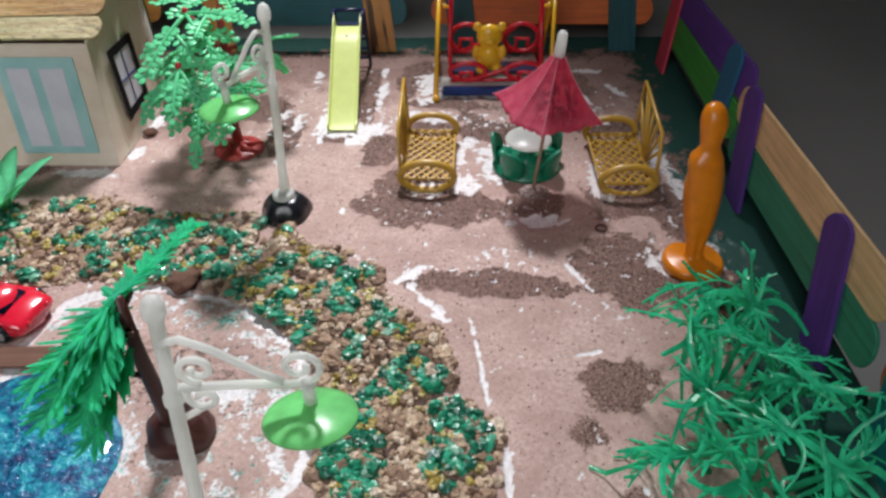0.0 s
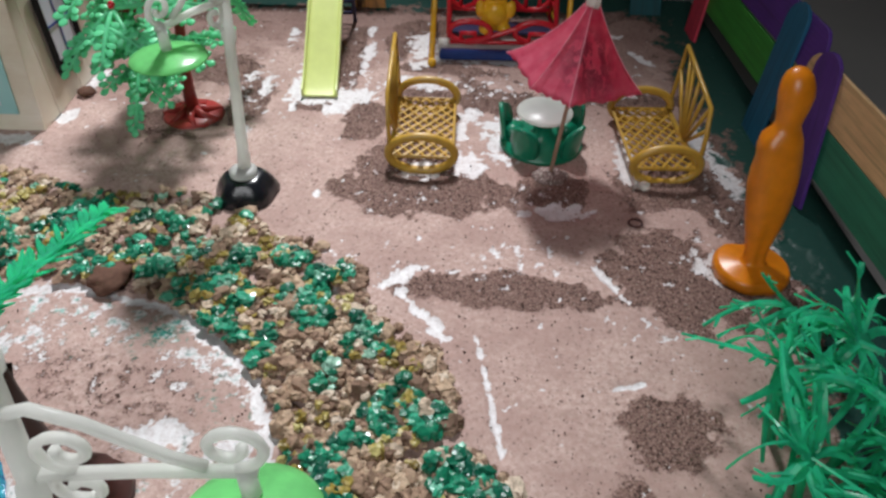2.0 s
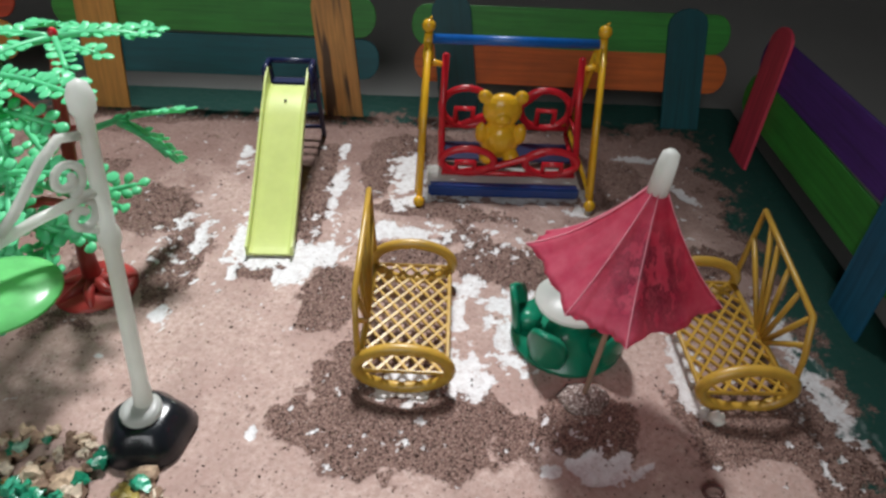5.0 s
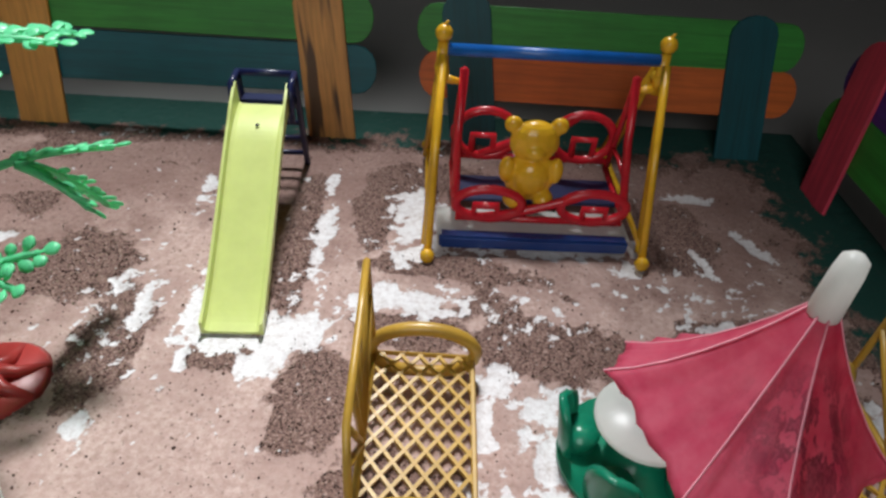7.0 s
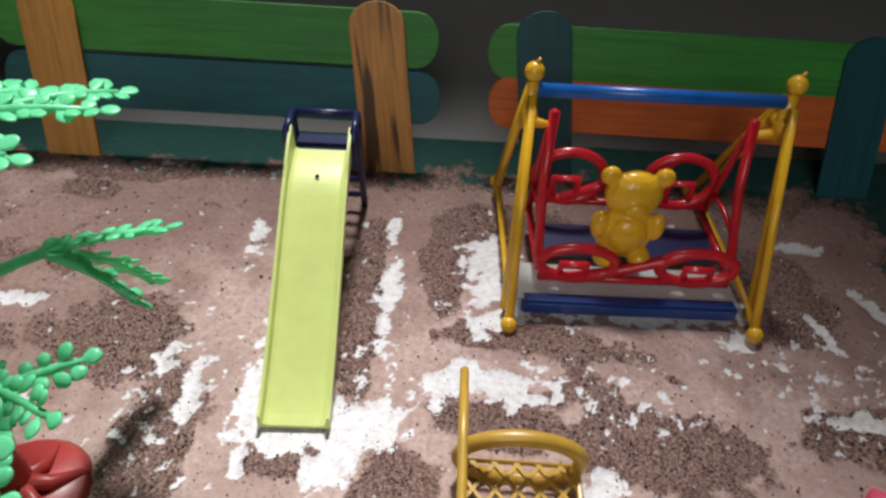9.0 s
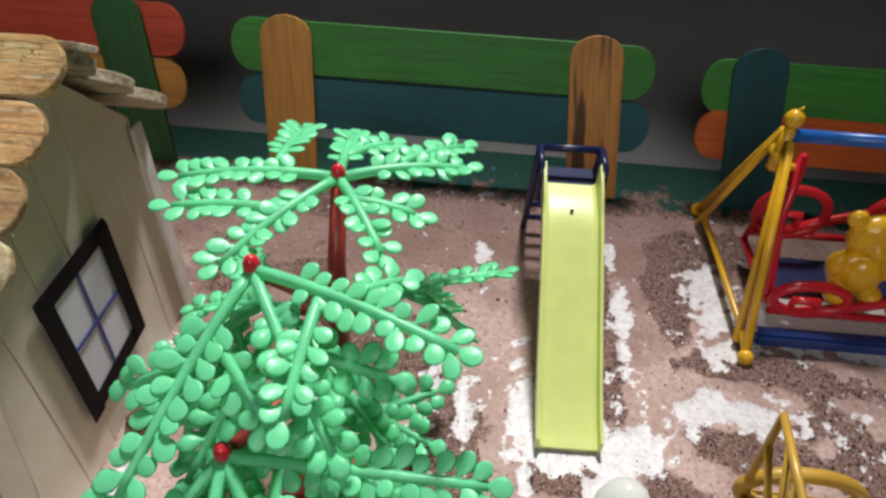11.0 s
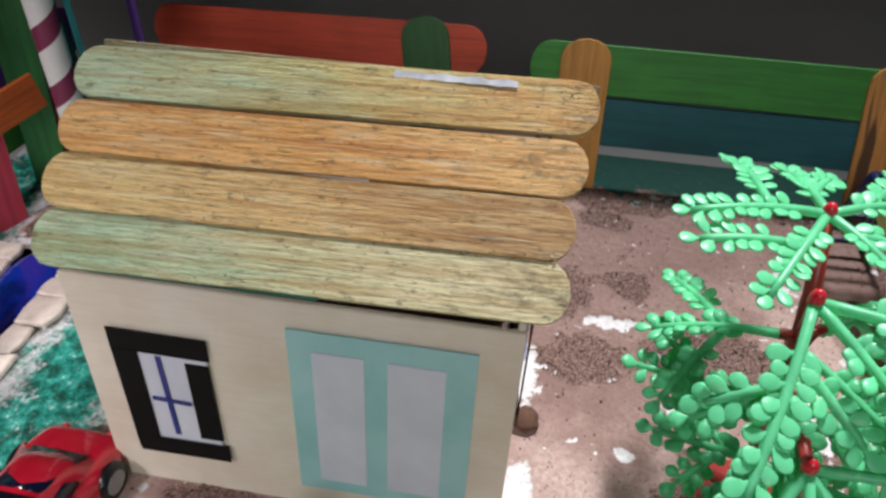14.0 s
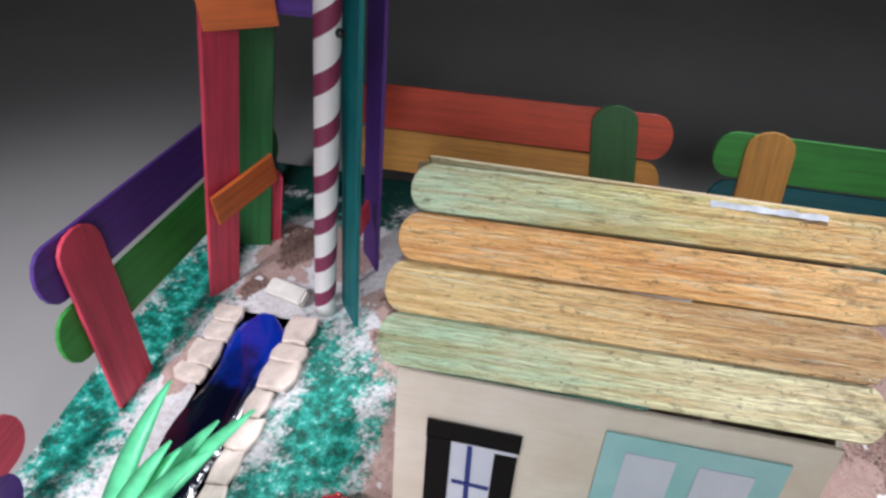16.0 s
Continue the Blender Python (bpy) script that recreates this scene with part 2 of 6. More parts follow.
FLOOR = room_mat("floor_tile", (0.335, 0.328, 0.316), 0.5, 3.0)
PLASTER = room_mat("wall_plaster", (0.30, 0.29, 0.27), 0.85, 2.0)
BOARD_Z = -0.012
for nm, size, at in (("floor", (3.4, 3.4, 0.1), (0, 0.4, BOARD_Z - 0.1)), ("ceiling", (3.4, 3.4, 0.1), (0, 0.4, 2.3)),
                     ("wall_north", (3.4, 0.1, 2.3), (0, 2.15, BOARD_Z)), ("wall_south", (3.4, 0.1, 2.3), (0, -1.35, BOARD_Z)),
                     ("wall_east", (0.1, 3.4, 2.3), (1.75, 0.4, BOARD_Z)), ("wall_west", (0.1, 3.4, 2.3), (-1.75, 0.4, BOARD_Z))):
    ob = link(nm, box_bm(*size), FLOOR if nm == "floor" else PLASTER)
    ob.location = at
    tagged(ob, {"floor": "plain grey smooth room floor under the model"}.get(nm, "plain dim plastered room " + nm.split("_")[0]), nm.split("_")[0], kind="structure")

# ---------------------------------------------------------------- model ground
X0, X1, Y0, Y1 = -0.430, 0.288, 0.085, 0.640


def nz(x, y, s, seed=0.0):
    return noise.fractal(Vector((x * s + seed, y * s - seed, seed)), 0.9, 2.0, 4)


def blob(x, y, cx, cy, rx, ry, ang=0.0):
    c, s = math.cos(radians(ang)), math.sin(radians(ang))
    dx, dy = x - cx, y - cy
    u, v = (dx * c + dy * s) / rx, (-dx * s + dy * c) / ry
    return 1.0 - math.sqrt(u * u + v * v)


# bare white board where the sand has come off: centre, radii, turn
BARE = [(-0.0105, 0.478, 0.0060, 0.026, 4), (0.029, 0.4655, 0.018, 0.010, 0), (0.018, 0.449, 0.010, 0.008, 20), (0.006, 0.458, 0.022, 0.006, 0), (0.030, 0.5265, 0.0036, 0.034, 0), (0.0700, 0.536, 0.0095, 0.027, -5),
        (0.120, 0.522, 0.045, 0.009, 0), (0.0682, 0.4835, 0.018, 0.009, 0), (0.1615, 0.508, 0.006, 0.008, -30), (0.2248, 0.528, 0.0035, 0.012, 30), (0.196, 0.5165, 0.003, 0.010, 20), (-0.0312, 0.473, 0.0036, 0.014, 0),
        (-0.0435, 0.491, 0.0028, 0.008, 0), (-0.0282, 0.5555, 0.0045, 0.009, 0), (-0.033, 0.419, 0.0045, 0.005, 0), (0.203, 0.566, 0.013, 0.004, 0), (0.1248, 0.4358, 0.013, 0.009, 0), (0.101, 0.4448, 0.009, 0.006, 0),
        (0.096, 0.4205, 0.003, 0.013, 0), (0.076, 0.385, 0.014, 0.007, 0), (0.0990, 0.391, 0.009, 0.013, 0), (0.1172, 0.4088, 0.007, 0.016, 0), (0.19, 0.400, 0.006, 0.022, 0), (0.1957, 0.474, 0.014, 0.0026, 0),
        (0.068, 0.300, 0.013, 0.0036, 35), (0.079, 0.276, 0.018, 0.0030, -52), (0.163, 0.299, 0.010, 0.0018, -60), (0.107, 0.232, 0.0013, 0.026, 8), (0.118, 0.170, 0.0016, 0.02, 0), (0.1448, 0.3495, 0.015, 0.006, 0),
        (0.02, 0.36, 0.002, 0.003, 0), (0.23, 0.315, 0.022, 0.013, 0), (0.252, 0.318, 0.012, 0.018, 0), (0.244, 0.385, 0.006, 0.030, 8), (0.236, 0.425, 0.006, 0.014, 0), (-0.1415, 0.4765, 0.006, 0.014, 0), (-0.143, 0.430, 0.005, 0.010, 0),
        (-0.11, 0.512, 0.010, 0.003, 0), (-0.105, 0.447, 0.005, 0.003, 0), (-0.085, 0.470, 0.003, 0.003, 0), (0.162, 0.2405, 0.012, 0.0016, 14),
        (-0.012, 0.214, 0.012, 0.006, 0), (0.016, 0.207, 0.008, 0.012, 0), (-0.100, 0.252, 0.012, 0.012, 0), (-0.17, 0.404, 0.02, 0.006, 0), (-0.05, 0.395, 0.004, 0.003, 0)]
# scattered white flecks
FLECKS = [(0.112, 0.305, 0.064, 0.008, 0), (0.125, 0.318, 0.045, 0.014, 0), (0.14, 0.362, 0.03, 0.012, 0), (0.07, 0.357, 0.03, 0.008, 0), (0.11, 0.48, 0.06, 0.03, 0), (0.19, 0.49, 0.04, 0.04, 0),
          (0.03, 0.48, 0.02, 0.05, 0), (0.235, 0.40, 0.02, 0.07, 0), (-0.04, 0.47, 0.03, 0.05, 0), (0.175, 0.27, 0.03, 0.012, 0), (0.04, 0.30, 0.03, 0.03, 0), (-0.06, 0.601, 0.12, 0.008, 0), (0.12, 0.598, 0.12, 0.007, 0)]
# sand patches with painted shade by fence and house, and clay before its front
SHADE_AND_CLAY = [(0.120, 0.550, 0.095, 0.055, 0), (-0.110, 0.535, 0.060, 0.075, 0), (-0.02, 0.585, 0.150, 0.050, 0), (0.215, 0.560, 0.110, 0.080, 0), (-0.10, 0.47, 0.03, 0.03, 0), (-0.238, 0.404, 0.030, 0.012, 0), (-0.205, 0.405, 0.016, 0.010, 0)]
# dark coarse grains
COARSE = [(0.076, 0.366, 0.050, 0.024, -4), (0.064, 0.385, 0.026, 0.030, 0), (0.145, 0.366, 0.020, 0.016, 0), (0.212, 0.372, 0.036, 0.020, 0), (0.112, 0.291, 0.048, 0.0125, 0), (0.196, 0.302, 0.030, 0.036, 30),
          (0.173, 0.220, 0.020, 0.017, 0), (0.235, 0.355, 0.014, 0.035, 0), (0.0385, 0.4345, 0.014, 0.024, 0), (0.0032, 0.4515, 0.014, 0.009, 0), (0.071, 0.467, 0.026, 0.010, -6),
          (0.1225, 0.4592, 0.036, 0.017, -8), (0.1875, 0.5342, 0.018, 0.030, 0), (-0.064, 0.4958, 0.027, 0.021, 0), (-0.037, 0.4538, 0.013, 0.028, 0), (0.0222, 0.5127, 0.009, 0.046, 0), (0.085, 0.5032, 0.038, 0.009, -5),
          (0.2082, 0.4678, 0.038, 0.013, 0), (-0.1015, 0.6025, 0.050, 0.014, 0), (0.052, 0.545, 0.010, 0.030, 0), (0.075, 0.570, 0.030, 0.016, 0), (-0.130, 0.527, 0.013, 0.016, 0), (-0.099, 0.537, 0.012, 0.009, -20),
          (-0.107, 0.580, 0.013, 0.007, 0), (-0.075, 0.428, 0.024, 0.016, 0), (-0.055, 0.29, 0.022, 0.008, 0), (-0.238, 0.404, 0.020, 0.008, 0), (-0.203, 0.405, 0.010, 0.007, 0), (-0.30, 0.545, 0.016, 0.022, 0), (-0.37, 0.565, 0.012, 0.02, 0), (-0.12, 0.49, 0.02, 0.012, 0)]


# sponged green and loose brown sand on the white paint beside the stream
SPONGE = [(-0.318, 0.452, 0.026, 0.066, 6), (-0.330, 0.400, 0.022, 0.040, 0), (-0.417, 0.480, 0.020, 0.170, -4), (-0.372, 0.602, 0.070, 0.012, 0), (-0.400, 0.590, 0.016, 0.040, 0)]
LOOSE = [(-0.376, 0.556, 0.022, 0.034, -20), (-0.300, 0.535, 0.022, 0.046, 0), (-0.283, 0.445, 0.010, 0.040, 0), (-0.345, 0.565, 0.020, 0.020, 0), (-0.392, 0.468, 0.008, 0.026, 0)]


# round pond beside the gravel: white rim, grey-green wash, coarse mauve sand in the middle
POND = (-0.050, 0.215, 0.090, 0.061, -35)


def zones(x, y):
    n1, n2, n3 = nz(x, y, 70, 1.3), nz(x, y, 190, 4.1), nz(x, y, 22, 9.2)
    w = max([blob(x, y, *q) for q in BARE if abs(x - q[0]) < 0.09 and abs(y - q[1]) < 0.09] or [-9])
    w = w * 1.0 + 0.7 * n1 + 0.8 * n2
    chips = 1.0 * n2 + 0.5 * n1 - 0.80
    fl = max(blob(x, y, *q) for q in FLECKS)
    w = max(w, chips, -0.60 + min(0.38, 0.55 * fl) + 0.7 * n2 + 0.45 * nz(x, y, 400, 2.2))
    c = max([blob(x, y, *q) for q in COARSE if abs(x - q[0]) < 0.09 and abs(y - q[1]) < 0.09] or [-9])
    c = c * 1.6 + 0.55 * n1 + 0.3 * n2
    c = max(c, 0.9 * n3 + 0.5 * n1 - 0.62)
    p = blob(x, y, *POND) + 0.05 * n1 + 0.03 * n3
    wash = -1.0
    if p > -0.02:
        heart = blob(x, y, -0.040, 0.226, 0.044, 0.027, -20) + 0.35 * n1
        w = 0.30 if p < 0.050 else max(w, -0.13 + 0.5 * n2 + 0.35 * n1 - 0.45 * max(0.0, heart + 0.1))
        c = max(min(c, -0.3), min(-0.06, 0.5 * heart - 0.10) + 0.25 * n2)
        # the grey-green is stronger in one round spot near the far rim
        wash = min(0.02, 3.0 * (p - 0.05)) - 0.16 + 0.22 * max(0.0, blob(x, y, -0.026, 0.262, 0.017, 0.012)) + 0.25 * n2 - 0.5 * max(0.0, heart)
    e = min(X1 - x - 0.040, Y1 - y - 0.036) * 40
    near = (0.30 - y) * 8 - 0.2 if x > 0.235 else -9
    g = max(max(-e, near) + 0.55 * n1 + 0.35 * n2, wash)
    if (x > 0.225 or y > 0.585) and g > -0.3:
        c = 1.0
    if x < -0.27:
        loose = max(blob(x, y, *q) for q in LOOSE) + 0.5 * n1
        sponge = max(blob(x, y, *q) for q in SPONGE)
        g = max(g, 0.85 * sponge + 0.45 * n1 + 0.30 * n2 + 0.06 - 1.2 * max(0.0, loose))
        w = max(w, min(0.6, (-0.288 - x) * 40) + 0.3 * n3 - 2.4 * max(0.0, loose + 0.1))
    return min(1, max(0, 0.5 + 1.2 * w)), min(1, max(0, 0.5 + 2.0 * c)), min(1, max(0, 0.5 + (0.9 if x < -0.28 else 1.8) * g)), n2


def ground():
    step = 0.0014
    nx, ny = int((X1 - X0) / step), int((Y1 - Y0) / step)
    verts, cols = [], []
    for j in range(ny + 1):
        for i in range(nx + 1):
            x, y = X0 + (X1 - X0) * i / nx, Y0 + (Y1 - Y0) * j / ny
            w, c, g, n2 = zones(x, y)
            rim = i in (0, nx) or j in (0, ny)
            z = 0.0 if rim else -0.0010 + (0.0012 + 0.0006 * c) * (1 - w) + 0.0005 * n2 * (1 - 0.6 * w)
            verts.append((x, y, z))
            shade_clay = max(blob(x, y, *q) for q in SHADE_AND_CLAY) * 0.9 + 0.35 * nz(x, y, 60, 6.4)
            cols.append((w, c, g, min(1.0, max(0.0, 0.5 + 1.3 * shade_clay))))
    faces = [(j * (nx + 1) + i, j * (nx + 1) + i + 1, (j + 1) * (nx + 1) + i + 1, (j + 1) * (nx + 1) + i) for j in range(ny) for i in range(nx)]
    # rim of the board
    lo = len(verts)
    ring = [i for i in range(nx + 1)] + [(j * (nx + 1) + nx) for j in range(1, ny + 1)] + [ny * (nx + 1) + i for i in range(nx - 1, -1, -1)] + [j * (nx + 1) for j in range(ny - 1, 0, -1)]
    for k in ring:
        verts.append((verts[k][0], verts[k][1], BOARD_Z))
        cols.append((0.3, 0, 1, 1))
    n = len(ring)
    faces += [(ring[k], lo + k, lo + (k + 1) % n, ring[(k + 1) % n]) for k in range(n)]
    me = bpy.data.meshes.new("ground")
    me.from_pydata(verts, [], faces)
    at = me.color_attributes.new("zone", "FLOAT_COLOR", "POINT")
    at.data.foreach_set("color", np.array(cols, dtype=np.float32).ravel())
    for f in me.polygons:
        f.use_smooth = True
    m, nt, b = nodes("sanded_board", 0.85)
    a = nt.nodes.new("ShaderNodeVertexColor")
    a.layer_name = "zone"
    sep = nt.nodes.new("ShaderNodeSeparateColor")
    nt.links.new(a.outputs[0], sep.inputs[0])
    v = coords(nt)
    fine, mid, big = noise_tex(nt, v, 1050, 2, 0.8), noise_tex(nt, v, 420, 4, 0.7), noise_tex(nt, v, 28, 4)
    sand = ramp(nt, mid, [(0.25, (0.345, 0.230, 0.190)), (0.45, (0.455, 0.318, 0.278)), (0.66, (0.57, 0.43, 0.385))])
    sand = mix(nt, ramp(nt, big, [(0.40, (0, 0, 0)), (0.62, (0.70,) * 3)]), sand, (0.36, 0.235, 0.205))
    # alpha darkens the sand where shade is painted, and over the clay
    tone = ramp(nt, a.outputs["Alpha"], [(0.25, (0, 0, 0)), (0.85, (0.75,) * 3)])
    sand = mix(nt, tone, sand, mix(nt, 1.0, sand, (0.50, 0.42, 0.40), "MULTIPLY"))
    grains = ramp(nt, fine, [(0.32, (0.04, 0.021, 0.017)), (0.45, (0.15, 0.085, 0.070)), (0.60, (0.26, 0.160, 0.130)), (0.74, (0.46, 0.35, 0.31))])
    specks = ramp(nt, noise_tex(nt, v, 700, 1, 0.5), [(0.29, (0.45,) * 3), (0.35, (0, 0, 0))])
    sand = mix(nt, specks, sand, (0.05, 0.025, 0.02))
    daub = noise_tex(nt, v, 170, 6, 0.72)
    green = ramp(nt, daub, [(0.34, (0.003, 0.05, 0.038)), (0.46, (0.005, 0.14, 0.10)), (0.55, (0.015, 0.32, 0.25)), (0.62, (0.10, 0.48, 0.40)), (0.68, (0.62, 0.74, 0.70))])
    white = ramp(nt, mid, [(0.28, (0.46, 0.40, 0.38)), (0.42, (0.60, 0.57, 0.57)), (0.6, (0.72, 0.71, 0.72))])
    def ragged(sock, scale, amount, lo, hi):
        """A zone whose edge breaks up into flakes."""
        n = noise_tex(nt, v, scale, 5, 0.62)
        k = add(nt, "ShaderNodeMath")
        k.operation = "MULTIPLY_ADD"
        nt.links.new(n, k.inputs[0])
        k.inputs[1].default_value = amount
        nt.links.new(sock, k.inputs[2])
        mid0 = add(nt, "ShaderNodeMath")
        mid0.operation = "SUBTRACT"
        nt.links.new(k.outputs[0], mid0.inputs[0])
        mid0.inputs[1].default_value = amount / 2
        return ramp(nt, mid0.outputs[0], [(lo, (0, 0, 0)), (hi, (1, 1, 1))])
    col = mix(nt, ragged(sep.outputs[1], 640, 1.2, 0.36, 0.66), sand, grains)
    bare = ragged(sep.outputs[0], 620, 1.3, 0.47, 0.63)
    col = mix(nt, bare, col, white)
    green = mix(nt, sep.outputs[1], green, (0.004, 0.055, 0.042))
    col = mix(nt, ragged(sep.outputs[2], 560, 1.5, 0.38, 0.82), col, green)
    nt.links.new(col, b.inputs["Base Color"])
    nt.links.new(ramp(nt, bare, [(0.3, (0.9,) * 3), (0.8, (0.5,) * 3)]), b.inputs["Roughness"])
    bump(nt, b, fine, 0.35, 0.0006)
    me.materials.append(m)
    return tagged(new("ground", me), "flat craft board spread with pinkish brown sand, white paint and green edges", "ground", kind="structure")


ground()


def loose_grains():
    """Coarse dark grains lying thick in the coarse patches and thinly on the rest of the sand."""
    rnd = random.Random(31)
    verts, faces = [], []
    count = 0
    while count < 26000:
        x, y = rnd.uniform(X0 + 0.01, X1 - 0.03), rnd.uniform(0.15, 0.598)
        w, c, g, n2 = zones(x, y)
        if rnd.random() > (0.85 * max(0.0, c - 0.35) + 0.026) * (1 - 0.97 * min(1.0, w * 1.3)) * (1 - min(1.0, g * 1.4)):
            continue
        count += 1
        s = rnd.uniform(0.00022, 0.00055) * (1.5 if rnd.random() < 0.06 else 1)
        m = Euler((rnd.uniform(0, 6), rnd.uniform(0, 6), rnd.uniform(0, 6))).to_matrix()
        k = len(verts)
        for v in ((1, 0, 0), (-1, 0, 0), (0, 1, 0), (0, -1, 0), (0, 0, 1), (0, 0, -1)):
            p = m @ (Vector(v) * s * rnd.uniform(0.6, 1.3))
            verts.append((x + p.x, y + p.y, 0.0004 + 0.0004 * c + 0.0005 * n2 + p.z))
        faces += [(k + a, k + b, k + t) if t == 4 else (k + b, k + a, k + t) for t in (4, 5) for a, b in ((0, 2), (2, 1), (1, 3), (3, 0))]
    me = bpy.data.meshes.new("coarse_sand")
    me.from_pydata(verts, [], faces)
    me.materials.append(stone_mat("coarse_grains", [(0.0, (0.05, 0.025, 0.019)), (0.5, (0.15, 0.083, 0.066)), (0.8, (0.28, 0.175, 0.14)), (1.0, (0.52, 0.40, 0.35))], 0.8))
    tagged(new("coarse_sand", me), "loose dark brown coarse sand grains on the board", "sand", kind="stuff")


# ---------------------------------------------------------------- gravel
BAND = [(-0.300, 0.340), (-0.19, 0.331), (-0.118, 0.327), (-0.033, 0.310), (0.0105, 0.282), (0.043, 0.2425), (0.0685, 0.203), (0.0775, 0.166), (0.083, 0.095)]


def band_point(u):
    k = min(int(u), len(BAND) - 2)
    a, b = Vector(BAND[k]), Vector(BAND[k + 1])
    d = (b - a).normalized()
    return a.lerp(b, u - k), Vector((-d.y, d.x))


def pebbles(name, mat, count, size, half, seed, label, lumps=False, clump=0.0):
    rnd = random.Random(seed)
    proto = bmesh.new()
    bmesh.ops.create_icosphere(proto, subdivisions=2, radius=1)
    pv = [v.co.copy() for v in proto.verts]
    pf = [[v.index for v in f.verts] for f in proto.faces]
    proto.free()
    verts, faces = [], []
    for _ in range(count):
        u = rnd.uniform(0.35, len(BAND) - 1)
        p, side = band_point(u)
        off = rnd.uniform(-1, 1)
        q = p + side * off * half * (1 + 0.14 * math.sin(u * 5.0))
        if blob(q.x, q.y, *POND) > -0.045:
            continue
        patch = noise.noise(Vector((q.x * 48 + seed, q.y * 48, seed)))
        if clump and patch < clump * rnd.uniform(0.2, 1.0):
            continue
        s = rnd.uniform(*size) * (1.55 if rnd.random() < 0.09 and not lumps else 1.0)
        heap = 0.0030 * max(0.0, 1 - off * off) * rnd.random() + (0.0016 if lumps else 0.0)
        sx, sy, sz = s * rnd.uniform(0.8, 1.3), s * rnd.uniform(0.8, 1.3), s * rnd.uniform(0.45, 0.9)
        rot = Euler((rnd.uniform(0, 6), rnd.uniform(0, 6), rnd.uniform(0, 6))).to_matrix()
        k = len(verts)
        sd = rnd.uniform(0, 50)
        for v in pv:
            w = rot @ (v * (1 + (0.9 if lumps else 0.85) * noise.noise(v * (2.6 if lumps else 1.9) + Vector((sd, sd, 0)))))
            verts.append((q.x + w.x * sx, q.y + w.y * sy, sz * 0.5 + heap + w.z * sz))
        faces += [[k + i for i in f] for f in pf]
    me = bpy.data.meshes.new(name)
    me.from_pydata(verts, [], faces)
    for f in me.polygons:
        f.use_smooth = False
    me.materials.append(mat)
    return tagged(new(name, me), label, "gravel", kind="stuff")


def stone_mat(name, stops, rough, coat=0.0):
    m, nt, b = nodes(name, rough)
    geo = nt.nodes.new("ShaderNodeNewGeometry")
    col = ramp(nt, geo.outputs["Random Per Island"], stops)
    n = noise_tex(nt, coords(nt), 500, 3)
    col = mix(nt, ramp(nt, n, [(0.35, (0, 0, 0)), (0.7, (0.6,) * 3)]), col, shade(stops[0][1], 0.6))
    nt.links.new(col, b.inputs["Base Color"])
    b.inputs["Coat Weight"].default_value = coat
    bump(nt, b, n, 0.4, 0.0008)
    return m


loose_grains()
pebbles("gravel", stone_mat("brown_stones", [(0.0, (0.13, 0.075, 0.05)), (0.35, (0.38, 0.25, 0.17)), (0.7, (0.60, 0.44, 0.30)), (1.0, (0.80, 0.68, 0.54))], 0.85), 4700, (0.0009, 0.0027), 0.0385, 3,
        "brown and grey gravel stones heaped in a curved strip")
pebbles("green_gravel", stone_mat("green_stones", [(0.0, (0.004, 0.09, 0.055)), (0.5, (0.012, 0.25, 0.13)), (0.85, (0.05, 0.45, 0.27)), (1.0, (0.35, 0.60, 0.46))], 0.30, 0.12), 2700, (0.0012, 0.0031), 0.035, 5,
        "glossy green painted stones mixed into the gravel", True, 0.02)
pebbles("yellow_gravel", stone_mat("yellow_stones", [(0.0, (0.20, 0.14, 0.03)), (0.5, (0.44, 0.33, 0.07)), (1.0, (0.58, 0.53, 0.20))], 0.42, 0.2), 1150, (0.0010, 0.0026), 0.034, 8,
        "yellow and olive painted stones among the gravel", True, 0.08)


# ---------------------------------------------------------------- fences
def place_stick(name, parent, mat, a, b, width, thick=0.002, up=(0, 0, 1), flat0=False, flat1=False, label=""):
    """A craft stick from a to b (in its thing's space); up: the way its broad side turns away from."""
    a, b = Vector(a), Vector(b)
    x = (b - a).normalized()
    z = Vector(up)
    z = (z - x * z.dot(x)).normalized()
    y = z.cross(x)
    m = Matrix((x, y, z)).transposed().to_4x4()
    m.translation = a
    return part(name, stick_bm((b - a).length, width, thick, flat0, flat1), mat, parent, label, at=m)


W = 0.0245


def back_y(z):
    return 0.608 + 0.29 * z


def back_fence(label, rails, posts):
    f = thing("fence_panel", (rails[0][0] + rails[0][1]) / 2, 0.608, 0, 0, label, "fence", "fence panels round the model garden")
    ox = f.location.x
    n = (0, -1, 0.29)
    for x0, x1, z0, z1, c in rails:
        place_stick("rail", f, WOOD[c], (x0 - ox, back_y(z0) - 0.608 + 0.0014, z0), (x1 - ox, back_y(z1) - 0.608 + 0.0014, z1), W, up=n)
    for xb, xt, zt, c in posts:
        place_stick("post", f, WOOD[c], (xb - ox, -0.0014, -0.001), (xt - ox, back_y(zt) - 0.608 - 0.0014, zt), W, up=n, flat0=True)
    return f


back_fence("green and dark blue craft stick fence panel on amber posts", [(-0.156, 0.044, 0.0585, 0.0585, "green"), (-0.154, 0.046, 0.0335, 0.0340, "blue")],
           [(-0.127, -0.129, 0.0735, "amber"), (0.0235, 0.0150, 0.0745, "stained")])
back_fence("green and orange craft stick fence panel on dark teal posts", [(0.0660, 0.266, 0.0560, 0.0565, "green"), (0.0680, 0.268, 0.0345, 0.0335, "orange")],
           [(0.0990, 0.0890, 0.0745, "teal"), (0.2430, 0.2370, 0.0720, "teal")])
